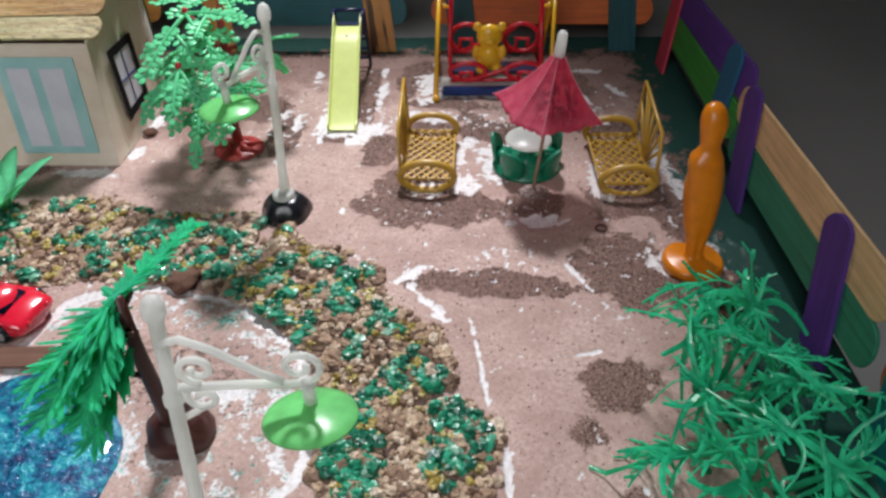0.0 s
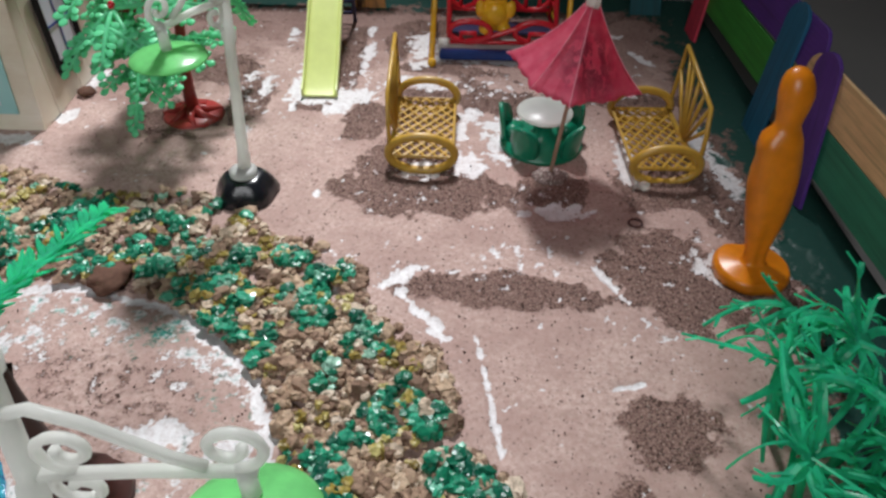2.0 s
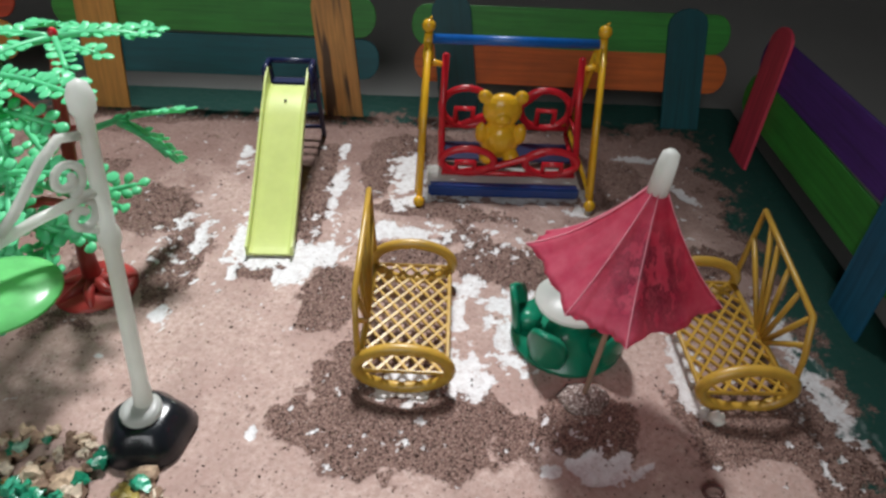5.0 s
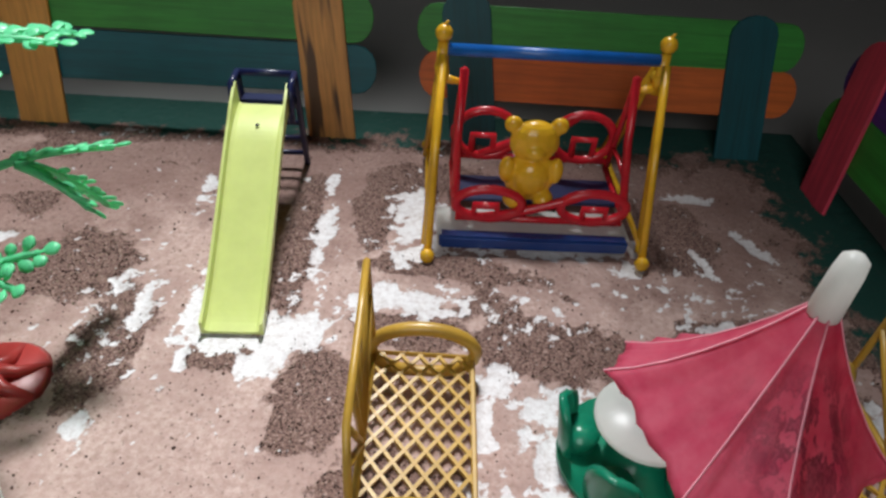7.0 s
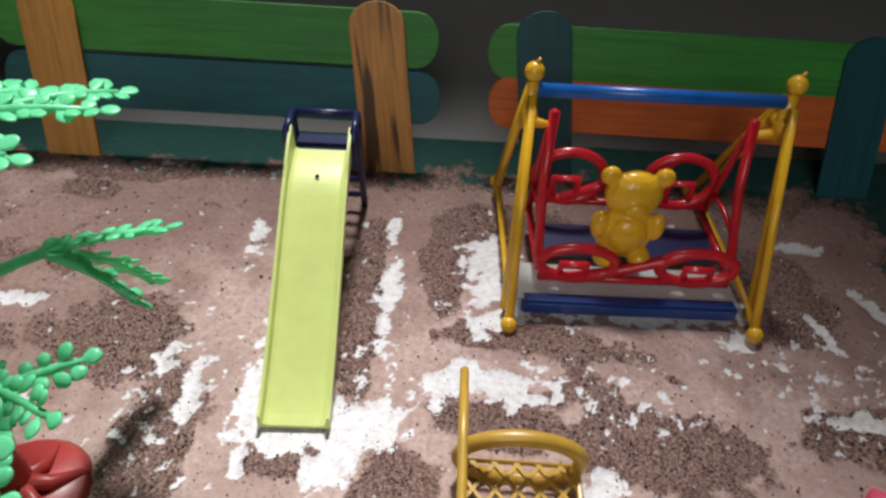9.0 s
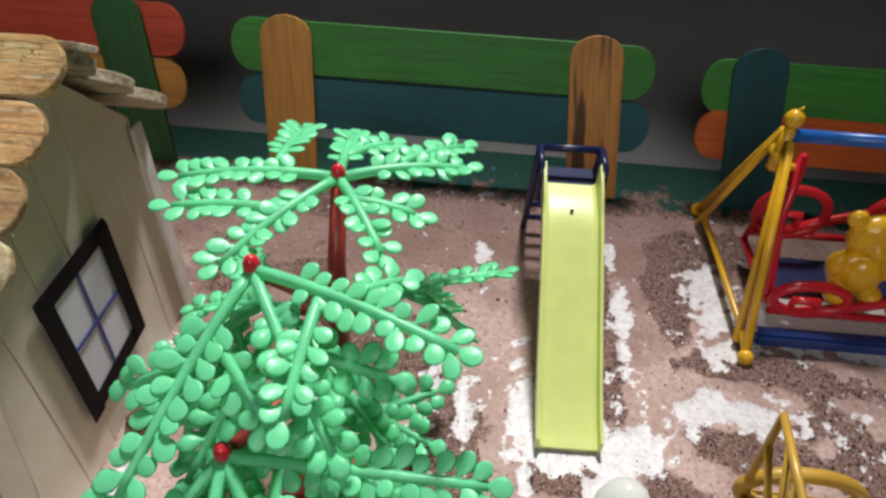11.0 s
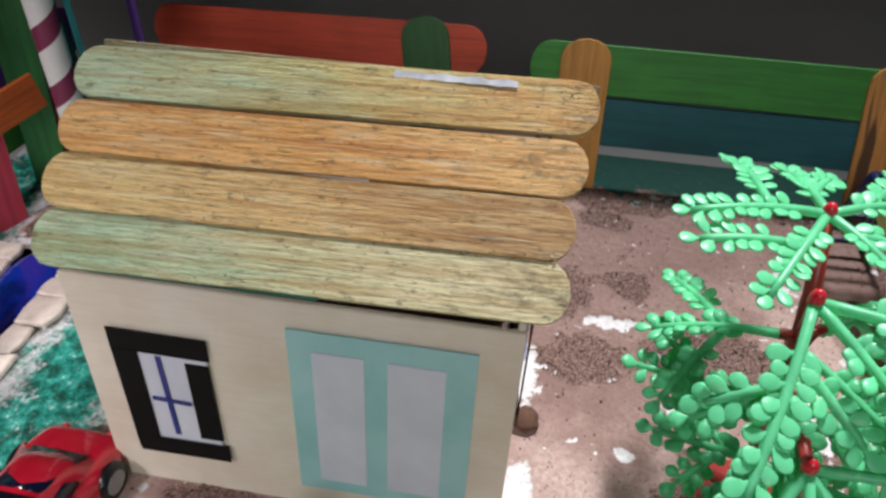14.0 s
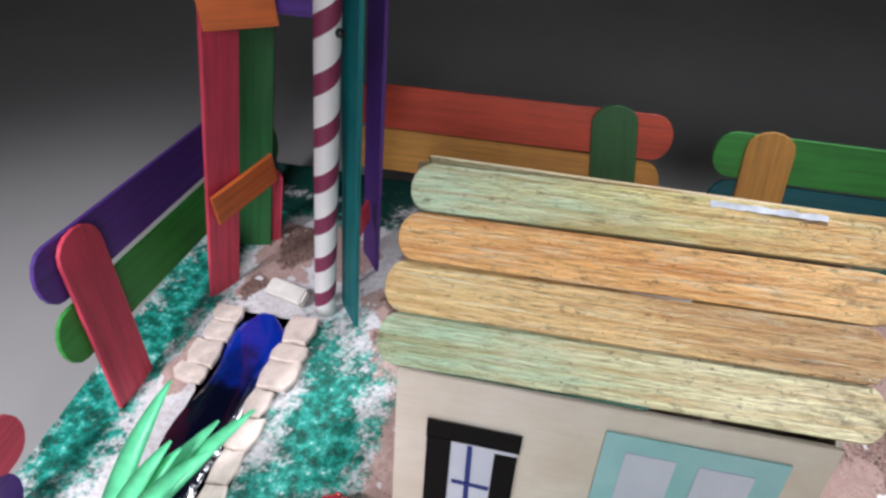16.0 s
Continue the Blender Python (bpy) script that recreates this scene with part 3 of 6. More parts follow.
back_fence("red and tan craft stick fence panel with dark green post", [(-0.356, -0.1780, 0.0594, 0.0620, "red"), (-0.358, -0.180, 0.0354, 0.0375, "amber")],
           [(-0.200, -0.2110, 0.0770, "deepgreen")])


def side_fence(label, x, lean, rails, posts, face):
    f = thing("fence_panel", x, (rails[0][0] + rails[0][1]) / 2, 0, 0, label, "fence", "fence panels round the model garden")
    oy = f.location.y
    n = (face, 0, abs(lean))
    for y0, y1, z0, z1, c in rails:
        place_stick("rail", f, WOOD[c], (lean * z0 - 0.0014 * face, y0 - oy, z0), (lean * z1 - 0.0014 * face, y1 - oy, z1), W, up=n)
    for yb, yt, zt, c in posts:
        place_stick("post", f, WOOD[c], (0.0014 * face, yb - oy, -0.001), (lean * zt + 0.0014 * face, yt - oy, zt), W, up=n, flat0=True)
    return f


side_fence("purple and green craft stick fence panel on pink and teal posts", 0.270, 0.12, [(0.600, 0.402, 0.0585, 0.0630, "purple"), (0.600, 0.402, 0.0345, 0.0360, "green")],
           [(0.568, 0.584, 0.078, "pink"), (0.428, 0.440, 0.077, "lagoon")], -1)
side_fence("tan and green craft stick fence panel on purple posts", 0.272, 0.03, [(0.408, 0.212, 0.0540, 0.0590, "tan"), (0.404, 0.208, 0.0290, 0.0345, "grass")],
           [(0.366, 0.388, 0.073, "purple"), (0.238, 0.266, 0.0690, "purple")], -1)
side_fence("orange and green craft stick fence panel on a blue post", 0.274, 0.03, [(0.203, 0.02, 0.0370, 0.045, "orange"), (0.200, 0.015, 0.018, 0.022, "grass")],
           [(0.172, 0.190, 0.052, "sea")], -1)
side_fence("purple and green craft stick fence panel with a pink post", -0.4080, -0.12, [(0.441, 0.642, 0.0715, 0.0480, "purple"), (0.436, 0.636, 0.0440, 0.0210, "green")],
           [(0.455, 0.466, 0.0812, "pink"), (0.610, 0.620, 0.066, "blue")], 1)
side_fence("pink craft stick fence panel by the board edge", -0.4190, 0.0, [(0.202, 0.4120, 0.0290, 0.0300, "pink"), (0.205, 0.400, 0.010, 0.0100, "purple")],
           [(0.25, 0.25, 0.05, "green")], 1)


# ---------------------------------------------------------------- gate
def gate():
    g = thing("garden_gate", -0.360, 0.535, 0, 0, "tall gate of pink, green, teal and purple craft sticks", "gate")

    def s(name, c, a, b, w=0.018, up=(0, -1, 0), **k):
        return place_stick(name, g, WOOD[c], (a[0] + 0.360, a[1] - 0.535, a[2]), (b[0] + 0.360, b[1] - 0.535, b[2]), w, up=up, **k)
    s("pillar", "pink", (-0.3967, 0.5235, -0.001), (-0.3667, 0.5250, 0.178), up=(0.9, -0.43, 0), flat0=True)
    s("pillar", "deepgreen", (-0.3960, 0.560, -0.001), (-0.3690, 0.5625, 0.178), up=(0.2, -1, 0), flat0=True)
    s("strut", "pink", (-0.3925, 0.5655, -0.001), (-0.3845, 0.5662, 0.050), up=(0.2, -1, 0), flat0=True)
    s("pillar", "sea", (-0.3280, 0.521, -0.001), (-0.3160, 0.5225, 0.178), up=(-1.0, -0.8, 0), flat0=True)
    s("pillar", "purple", (-0.3290, 0.562, -0.001), (-0.3180, 0.5635, 0.178), up=(-1.0, -0.8, 0), flat0=True)
    s("crossbar", "orange", (-0.3865, 0.5155, 0.0575), (-0.3705, 0.5480, 0.0635), up=(1, -0.45, -0.15), flat0=True, flat1=True)
    s("crossbar", "orange", (-0.3745, 0.5160, 0.1500), (-0.3490, 0.5270, 0.1510), w=0.013, up=(0.4, -0.9, -0.1), flat0=True, flat1=True)
    s("crossbar", "pink", (-0.3275, 0.5285, 0.040), (-0.3265, 0.5560, 0.040), w=0.012, up=(1, 0, 0), flat0=True, flat1=True)
    s("beam", "purple", (-0.385, 0.5295, 0.1580), (-0.328, 0.5295, 0.1570), up=(0, -1, 0), flat1=True)
    bm = bmesh.new()
    bmesh.ops.create_uvsphere(bm, u_segments=10, v_segments=8, radius=0.0018, matrix=Matrix.Translation((-0.3205 + 0.360, 0.5150 - 0.535, 0.1500)))
    part("knob", bm, plastic("black_knob", (0.01, 0.01, 0.012), 0.3), g, "small black knob beside the striped pole", True)
    # striped pole
    bm = lathe([(0.0052, 0.0), (0.0052, 0.177), (0.0045, 0.180), (0.001, 0.181)], 20)
    bmesh.ops.subdivide_edges(bm, edges=[e for e in bm.edges if abs(e.verts[0].co.z - e.verts[1].co.z) > 0.1], cuts=30)
    m, nt, b = nodes("striped_paper", 0.5)
    v = add(nt, "ShaderNodeTexCoord").outputs["Object"]
    sep = nt.nodes.new("ShaderNodeSeparateXYZ")
    nt.links.new(v, sep.inputs[0])
    at = nt.nodes.new("ShaderNodeMath")
    at.operation = "ARCTAN2"
    nt.links.new(sep.outputs[1], at.inputs[0])
    nt.links.new(sep.outputs[0], at.inputs[1])
    tu = add(nt, "ShaderNodeMath")
    tu.operation = "MULTIPLY_ADD"
    nt.links.new(sep.outputs[2], tu.inputs[0])
    tu.inputs[1].default_value = 1 / 0.0235
    di = add(nt, "ShaderNodeMath")
    di.operation = "DIVIDE"
    nt.links.new(at.outputs[0], di.inputs[0])
    di.inputs[1].default_value = -2 * math.pi
    nt.links.new(di.outputs[0], tu.inputs[2])
    fr = nt.nodes.new("ShaderNodeMath")
    fr.operation = "FRACT"
    nt.links.new(tu.outputs[0], fr.inputs[0])
    nt.links.new(ramp(nt, fr.outputs[0], [(0.0, (0.80, 0.78, 0.76)), (0.60, (0.80, 0.78, 0.76)), (0.61, (0.22, 0.03, 0.08)), (0.99, (0.22, 0.03, 0.08))]), b.inputs["Base Color"])
    part("striped_pole", bm, m, g, "white pole with maroon spiral stripes", True, pose(-0.3405 + 0.360, 0.520 - 0.535, 0, 0, 5.2, 0))


gate()


# ---------------------------------------------------------------- house
def house():
    HX0, HX1, HY0, HY1, EZ, RZ, RY = -0.2770, -0.1470, 0.4160, 0.5120, 0.0862, 0.1235, 0.477
    lean = 0.16
    h = thing("craft_house", HX0, HY0, 0, 0, "cream card house with craft stick roof and turquoise door", "house")
    card, nt, b = nodes("cream_card", 0.6)
    n = noise_tex(nt, coords(nt), 24, 5)
    col = ramp(nt, n, [(0.3, (0.70, 0.60, 0.47)), (0.55, (0.82, 0.75, 0.63)), (0.75, (0.86, 0.81, 0.72))])
    gr = noise_tex(nt, coords(nt, (60, 60, 700)), 1.0, 3)
    col = mix(nt, ramp(nt, gr, [(0.35, (0, 0, 0)), (0.75, (0.25,) * 3)]), col, (0.62, 0.50, 0.36))
    nt.links.new(col, b.inputs["Base Color"])
    bump(nt, b, gr, 0.15, 0.0005)
    wx, wy = HX1 - HX0, HY1 - HY0
    yf = lambda z: lean * z - 0.0040  # the front leans back
    # front wall: horizontal sticks butted one over another
    part("wall_plank", box_bm(wx + 0.0006, 0.002, EZ - 0.0003, 0.0003), card, h, at=pose(wx / 2, yf(0) + 0.001, 0, -9.09, 0, 0))
    # gable sides: upright planks under the roof slope
    npl = 6
    for sx, nm in ((wx - 0.001, "east"), (0.001, "west")):
        for k in range(npl):
            y0, y1 = k * wy / npl, (k + 1) * wy / npl - 0.0001
            top = lambda y: 0.0888 + 0.74 * (HY0 + y - 0.4323) if y < RY - HY0 else 0.0888 + 0.74 * (RY - 0.4323) - (0.0888 + 0.74 * (RY - 0.4323) - EZ) * (y - RY + HY0) / (wy - RY + HY0)
            ya = yf(EZ) + 0.0012 if k == 0 else y0
            z_a, z_b = max(0.02, top(ya)), top(y1)
            bm = prism([(yf(0) + 0.0012 if k == 0 else y0, 0), (y1, 0), (y1, z_b), (ya, z_a)], 0.002, 0.0003)
            part("wall_plank", bm, card, h, at=Matrix(((0, 0, 1, sx - 0.001 + 0.0002 * (k % 2)), (1, 0, 0, 0), (0, 1, 0, 0), (0, 0, 0, 1))))
    part("back_wall", box_bm(wx - 0.006, 0.002, EZ, 0.0003), card, h, at=pose(wx / 2, wy - 0.001, 0, 0, 0, 0))
    # white corner strip at the back of the east side
    part("corner_strip", box_bm(0.0015, 0.006, 0.084, 0.0003), plastic("white_strip", (0.78, 0.74, 0.68), 0.5), h, "pale upright corner strip", at=pose(wx + 0.0022, wy - 0.001, 0))
    # roof sticks, eave to ridge, placed and sized to fit the camera's view
    pal = [((0.42, 0.58, 0.38), (0.64, 0.62, 0.36), (0.80, 0.72, 0.44)), ((0.74, 0.54, 0.24), (0.70, 0.47, 0.20), (0.50, 0.31, 0.14)), ((0.78, 0.44, 0.16), (0.72, 0.38, 0.12), (0.80, 0.50, 0.21)), ((0.46, 0.58, 0.38), (0.58, 0.54, 0.24), (0.70, 0.44, 0.17))]
    ya, za, yb, zb = 0.4323 - HY0, 0.0933, 0.4725 - HY0, 0.1231
    slope = math.atan2(zb - za, yb - ya)
    rows = [(-0.2849, -0.1369, 0.4313, 0.0925, 0.4330, 0.0938, 0.0166), (-0.2858, -0.1372, 0.4444, 0.1022, 0.4462, 0.1036, 0.0166), (-0.2846, -0.1357, 0.4572, 0.1117, 0.4598, 0.1136, 0.0160), (-0.2836, -0.1345, 0.4703, 0.1214, 0.4735, 0.1238, 0.0158)]
    nrm = (0, -math.sin(slope), math.cos(slope))
    for k, (xa, xb, y0, z0, y1, z1, wide) in enumerate(rows):
        off = -0.0011 + 0.0005 * k
        place_stick("roof_stick", h, roof_wood("roof_stick_wood_%s" % "abcd"[k], *[shade(c, 1.22) for c in pal[k]]),
                    (xa - HX0, y0 - HY0 + nrm[1] * off, z0 + nrm[2] * off), (xb - HX0, y1 - HY0 + nrm[1] * off, z1 + nrm[2] * off), wide, 0.0024, up=nrm, label="weathered green and brown roof stick with glitter")
    # rear slope
    rear = roof_wood("rear_roof_wood", (0.50, 0.44, 0.26), (0.62, 0.52, 0.32), (0.88, 0.79, 0.60))
    yr, zr = wy + 0.006, EZ + 0.002
    n2 = Vector((0, zb - zr, yr - yb - 0.006)).normalized()
    for k in range(3):
        t = (k + 0.45) / 3
        y, z = yr + (yb + 0.006 - yr) * t, zr + (zb - zr) * t
        place_stick("roof_stick", h, rear, (-0.008, y, z + 0.001 * k), (0.1435 - 0.0012 * k, y, z + 0.001 * k), 0.0182, 0.0034, up=n2)
    # ridge stick standing on edge, torn along its top
    place_stick("ridge_stick", h, rear, (-0.004, yb + 0.0118, zb + 0.0012), (0.142, yb + 0.0118, zb + 0.0004), 0.012, 0.0020, up=(0, 0.60, 1.0), flat1=True)
    torn = [(-0.031 + 0.062 * i / 24, 0.0011 + 0.0002 * math.sin(i * 1.7) + 0.0002 * math.sin(i * 4.1)) for i in range(25)] + [(0.031 - 0.062 * i / 24, -0.0008 + 0.0002 * math.sin(i * 2.3)) for i in range(25)]
    part("paper_strip", prism(torn, 0.0004), plastic("grey_white_paper", (0.56, 0.58, 0.63), 0.6, 0, 0.4), h, "pale grey paper strip along the ridge", at=pose(0.089, yb + 0.0037, zb + 0.0041, 36.5, -0.6, 0))
    part("white_sliver", box_bm(0.018, 0.0013, 0.0008, 0.0001), plastic("sliver_white", (0.62, 0.57, 0.52), 0.5), h, "white sliver in the gap between roof sticks", at=pose(0.0745, 0.4523 - HY0, 0.1079, 36.5, 0, 0))
    # thin dark green strip below the lowest roof stick
    part("paint_line", box_bm(0.066, 0.0012, 0.0012, 0.0003), plastic("dark_green_eave", (0.01, 0.10, 0.06), 0.6), h, "dark green line under the eave", at=pose(0.042, ya - 0.0066, za - 0.0064, 0, -0.4, 0))
    # dark crumbs and glitter caught along the upper edges of the sticks
    rnd = random.Random(17)
    verts, faces = [], []
    for _ in range(210):
        k = rnd.choice((0, 1, 1, 2, 3, 3, 3))
        t = k / 3
        x = 0.148 * (rnd.random() ** (0.55 if k in (1, 3) else 0.9)) - 0.008
        al, off = min(0.0062, 0.0030 + rnd.gauss(0, 0.0024)) if k == 3 else rnd.choice((-1, 1)) * (0.0070 + rnd.gauss(0, 0.0010)), 0.0001 + 0.0004 * k
        cy, cz = ya + (yb - ya) * t + math.cos(slope) * al - math.sin(slope) * off, za + (zb - za) * t + math.sin(slope) * al + math.cos(slope) * off
        s = rnd.uniform(0.00015, 0.00042)
        m = Euler((rnd.uniform(0, 6), rnd.uniform(0, 6), rnd.uniform(0, 6))).to_matrix()
        n = len(verts)
        for v in ((1, 0, 0), (-1, 0, 0), (0, 1, 0), (0, -1, 0), (0, 0, 1), (0, 0, -1)):
            q = m @ (Vector(v) * s * rnd.uniform(0.5, 1.4))
            verts.append((x + q.x, cy + q.y, cz + q.z))
        faces += [(n + a, n + b0, n + c) if c == 4 else (n + b0, n + a, n + c) for c in (4, 5) for a, b0 in ((0, 2), (2, 1), (1, 3), (3, 0))]
    me = bpy.data.meshes.new("roof_grit")
    me.from_pydata(verts, [], faces)
    me.materials.append(stone_mat("roof_crumb", [(0.0, (0.08, 0.05, 0.02)), (0.35, (0.28, 0.18, 0.05)), (0.65, (0.62, 0.50, 0.20)), (1.0, (0.88, 0.82, 0.62))], 0.4))
    crumbs = new("roof_grit", me)
    crumbs.parent = h
    tagged(crumbs, "dark crumbs and gold glitter stuck along roof sticks", kind="stuff")
    tape = plastic("black_tape", (0.008, 0.007, 0.007), 0.8, 0, 0.05)
    tape.node_tree.nodes["Principled BSDF"].inputs["Specular IOR Level"].default_value = 0.15
    paper, nt, b = nodes("window_paper", 0.5)
    nt.links.new(ramp(nt, noise_tex(nt, coords(nt), 40, 3), [(0.3, (0.60, 0.63, 0.72)), (0.7, (0.72, 0.75, 0.82))]), b.inputs["Base Color"])
    ink = plastic("blue_ink", (0.02, 0.04, 0.22), 0.5)

    def strip(parent, nm, mat, x0, z0, x1, z1, w, M, lift, label=""):
        a, c = Vector((x0, z0)), Vector((x1, z1))
        L = (c - a).length
        bm = box_bm(L, w, 0.0003, 0, False)
        ang = math.degrees(math.atan2(z1 - z0, x1 - x0))
        mid = (a + c) / 2
        return part(nm, bm, mat, parent, label, at=M @ pose(mid.x, mid.y, lift, 0, 0, ang))
    # front plane: x along the wall, y up, z out towards the viewer
    MF = Matrix(((1, 0, 0, 0), (0, lean, -1, -0.0046), (0, 1, lean, 0), (0, 0, 0, 1)))
    wf = part("window", box_bm(0.0270, 0.0420, 0.0006, 0, False), paper, h, "taped window with a blue pen cross", at=MF @ pose(0.0265, 0.0425, 0.0002, 0, 0, 0))

    def sub(nm, mat, x0, z0, x1, z1, w, lift, label=""):
        return strip(wf, nm, mat, x0 - 0.0265, z0 - 0.0425, x1 - 0.0265, z1 - 0.0425, w, Matrix.Identity(4), lift, label)
    sub("tape", tape, 0.0105, 0.0641, 0.0410, 0.0638, 0.0080, 0.0004)
    sub("tape", tape, 0.0148, 0.0605, 0.0150, 0.0180, 0.0080, 0.0007)
    sub("tape", tape, 0.0368, 0.0580, 0.0369, 0.0260, 0.0074, 0.0004)
    sub("tape", tape, 0.0115, 0.0204, 0.0422, 0.0207, 0.0072, 0.0009)
    sub("pen_line", ink, 0.0250, 0.0593, 0.0257, 0.0265, 0.0017, 0.0006)
    sub("pen_line", ink, 0.0202, 0.0419, 0.0327, 0.0413, 0.0014, 0.0009)
    teal, nt, b = nodes("turquoise_paint", 0.5)
    nt.links.new(ramp(nt, noise_tex(nt, coords(nt, (30, 30, 200)), 1, 4), [(0.3, (0.27, 0.56, 0.56)), (0.7, (0.42, 0.70, 0.70))]), b.inputs["Base Color"])
    dr = part("door", box_bm(0.0535, 0.0660, 0.0006, 0, False), teal, h, "turquoise framed double door with pale panels", at=MF @ pose(0.0920, 0.0435, 0.0002, 0, 0, 0))
    for cx, cz, w in ((-0.0122, -0.0008, 0.0152), (0.0102, -0.0010, 0.0164)):
        part("door_panel", box_bm(w, 0.0540, 0.0008, 0.0001, False), paper, dr, at=pose(cx, cz, 0.0003))
    # east plane: x towards the back, y up, z out to the east
    ME = Matrix(((0, 0, 1, wx + 0.0008), (1, 0, 0, 0), (0, 1, 0, 0), (0, 0, 0, 1)))
    we = part("window", box_bm(0.030, 0.044, 0.0006, 0, False), paper, h, "taped window with a blue pen cross", at=ME @ pose(0.0450, 0.0460, 0.0006))

    def sub2(nm, mat, x0, z0, x1, z1, w, lift):
        return strip(we, nm, mat, x0 - 0.0475, z0 - 0.0430, x1 - 0.0475, z1 - 0.0430, w, Matrix.Identity(4), lift)
    sub2("tape", tape, 0.0285, 0.0660, 0.0665, 0.0650, 0.0062, 0.0008)
    sub2("tape", tape, 0.0315, 0.0685, 0.0315, 0.0165, 0.0062, 0.0012)
    sub2("tape", tape, 0.0640, 0.0665, 0.0635, 0.0190, 0.0062, 0.0010)
    sub2("tape", tape, 0.0290, 0.0195, 0.0655, 0.0215, 0.0062, 0.0006)
    sub2("pen_line", ink, 0.0478, 0.0625, 0.0472, 0.0235, 0.0012, 0.0006)
    sub2("pen_line", ink, 0.0350, 0.0435, 0.0605, 0.0425, 0.0012, 0.0008)


house()# ---------------------------------------------------------------- things: plastics
GOLD = plastic("golden_plastic", (0.50, 0.30, 0.045), 0.35, 0.15)
YELLOW = plastic("yellow_plastic", (0.80, 0.45, 0.025), 0.26, 0.15)
RED = plastic("red_plastic", (0.62, 0.02, 0.035), 0.25, 0.1)
BLUE = plastic("blue_plastic", (0.01, 0.12, 0.45), 0.3)
NAVY = plastic("navy_plastic", (0.010, 0.016, 0.07), 0.35)
LIME = plastic("lime_plastic", (0.66, 0.74, 0.26), 0.35, 0.25, 0.04)
WHITE = leaf_plastic("white_plastic", (0.92, 0.93, 0.90), 0.3, 0.62, 0.03)
BLACK = plastic("black_plastic", (0.012, 0.014, 0.018), 0.25)
ORANGE = plastic("orange_plastic", (0.72, 0.22, 0.008), 0.32, 0.2)
FERN = leaf_plastic("fern_plastic", (0.19, 0.82, 0.43), 0.34, 0.36, 0.16)
FIR = leaf_plastic("fir_plastic", (0.09, 0.82, 0.52), 0.3, 0.7, 0.15)
REED = leaf_plastic("reed_plastic", (0.05, 0.74, 0.44), 0.30, 0.6, 0.2)
BARK = plastic("red_brown_plastic", (0.40, 0.045, 0.04), 0.35)
BROWN = plastic("dark_brown_plastic", (0.07, 0.022, 0.018), 0.45)
SEAT_GREEN = plastic("seat_green_plastic", (0.006, 0.20, 0.11), 0.3, 0.1)


def arc(cx, cz, rx, rz, a0, a1, n=14, y=0.0):
    return [(cx + rx * math.cos(radians(a)), y, cz + rz * math.sin(radians(a))) for a in np.linspace(a0, a1, n)]


# ---------------------------------------------------------------- slide
def slide():
    s = thing("playground_slide", 0.0055, 0.4615, 0, 1.6, "pale lime plastic slide with a dark navy ladder", "slide")
    hw = 0.0114
    run = [(0.0, 0.0012), (0.006, 0.0030), (0.018, 0.0092), (0.034, 0.0190), (0.050, 0.0295), (0.064, 0.0385), (0.072, 0.0430), (0.080, 0.0455), (0.090, 0.0465)]
    bm = bmesh.new()
    rows = []
    run = [(i, y, z) for i, (y, z) in enumerate(run)]
    for _ in range(2):  # round the bends
        cut = [tuple(p * (1 - f) + q * f for p, q in zip(a, b)) for a, b in zip(run, run[1:]) for f in (0.25, 0.75)]
        run = [run[0]] + cut + [run[-1]]
    for i, y, z in run:
        wall = 0.0042 + (0.0058 * max(0, (i - 6)) / 2)
        sec = [(-hw, z - 0.0012), (-hw, z + wall), (-hw + 0.0011, z + wall), (-hw + 0.0016, z + 0.0007), (-hw + 0.0030, z), (hw - 0.0030, z), (hw - 0.0016, z + 0.0007), (hw - 0.0011, z + wall), (hw, z + wall), (hw, z - 0.0012)]
        rows.append([bm.verts.new((x, y, zz)) for x, zz in sec])
    n = 10
    for a, b in zip(rows, rows[1:]):
        for k in range(n):
            bm.faces.new((a[k], a[(k + 1) % n], b[(k + 1) % n], b[k]))
    bm.faces.new(rows[0])
    bm.faces.new(rows[-1][::-1])
    bmesh.ops.recalc_face_normals(bm, faces=bm.faces)
    part("chute", bm, LIME, s, "pale lime chute with raised sides")
    bm = lathe([(0.0008, 0), (0.0008, 0.0002)], 10)
    part("hole", bm, BLACK, s, "small dark round hole", at=pose(0, 0.0752, 0.0446, 22, 0, 0))
    bm = bmesh.new()
    for x in (-0.0122, 0.0122):
        tube_into(bm, [(x, 0.118, 0.0), (x, 0.103, 0.046), (x, 0.101, 0.056)], 0.0016, 6)
        tube_into(bm, [(x, 0.101, 0.056), (x, 0.088, 0.056), (x, 0.087, 0.040)], 0.0014, 6)
    tube_into(bm, [(-0.0122, 0.1015, 0.0555), (0.0122, 0.1015, 0.0555)], 0.0016, 6)
    rungs = []
    for k in range(4):
        z = 0.008 + 0.010 * k
        y = 0.118 - 0.015 * z / 0.046
        rungs.append([(-0.0122, y, z), (0.0122, y, z)])
    bmesh.ops.recalc_face_normals(bm, faces=bm.faces)
    ladder = part("ladder", bm, NAVY, s, "dark navy ladder with rungs", True)
    for r in rungs:
        part("rung", tube(r, 0.0013, 6), NAVY, ladder, "", True)
    part("platform", box_bm(0.0235, 0.016, 0.004, 0.0005), NAVY, s, at=pose(0, 0.0965, 0.0405))


slide()


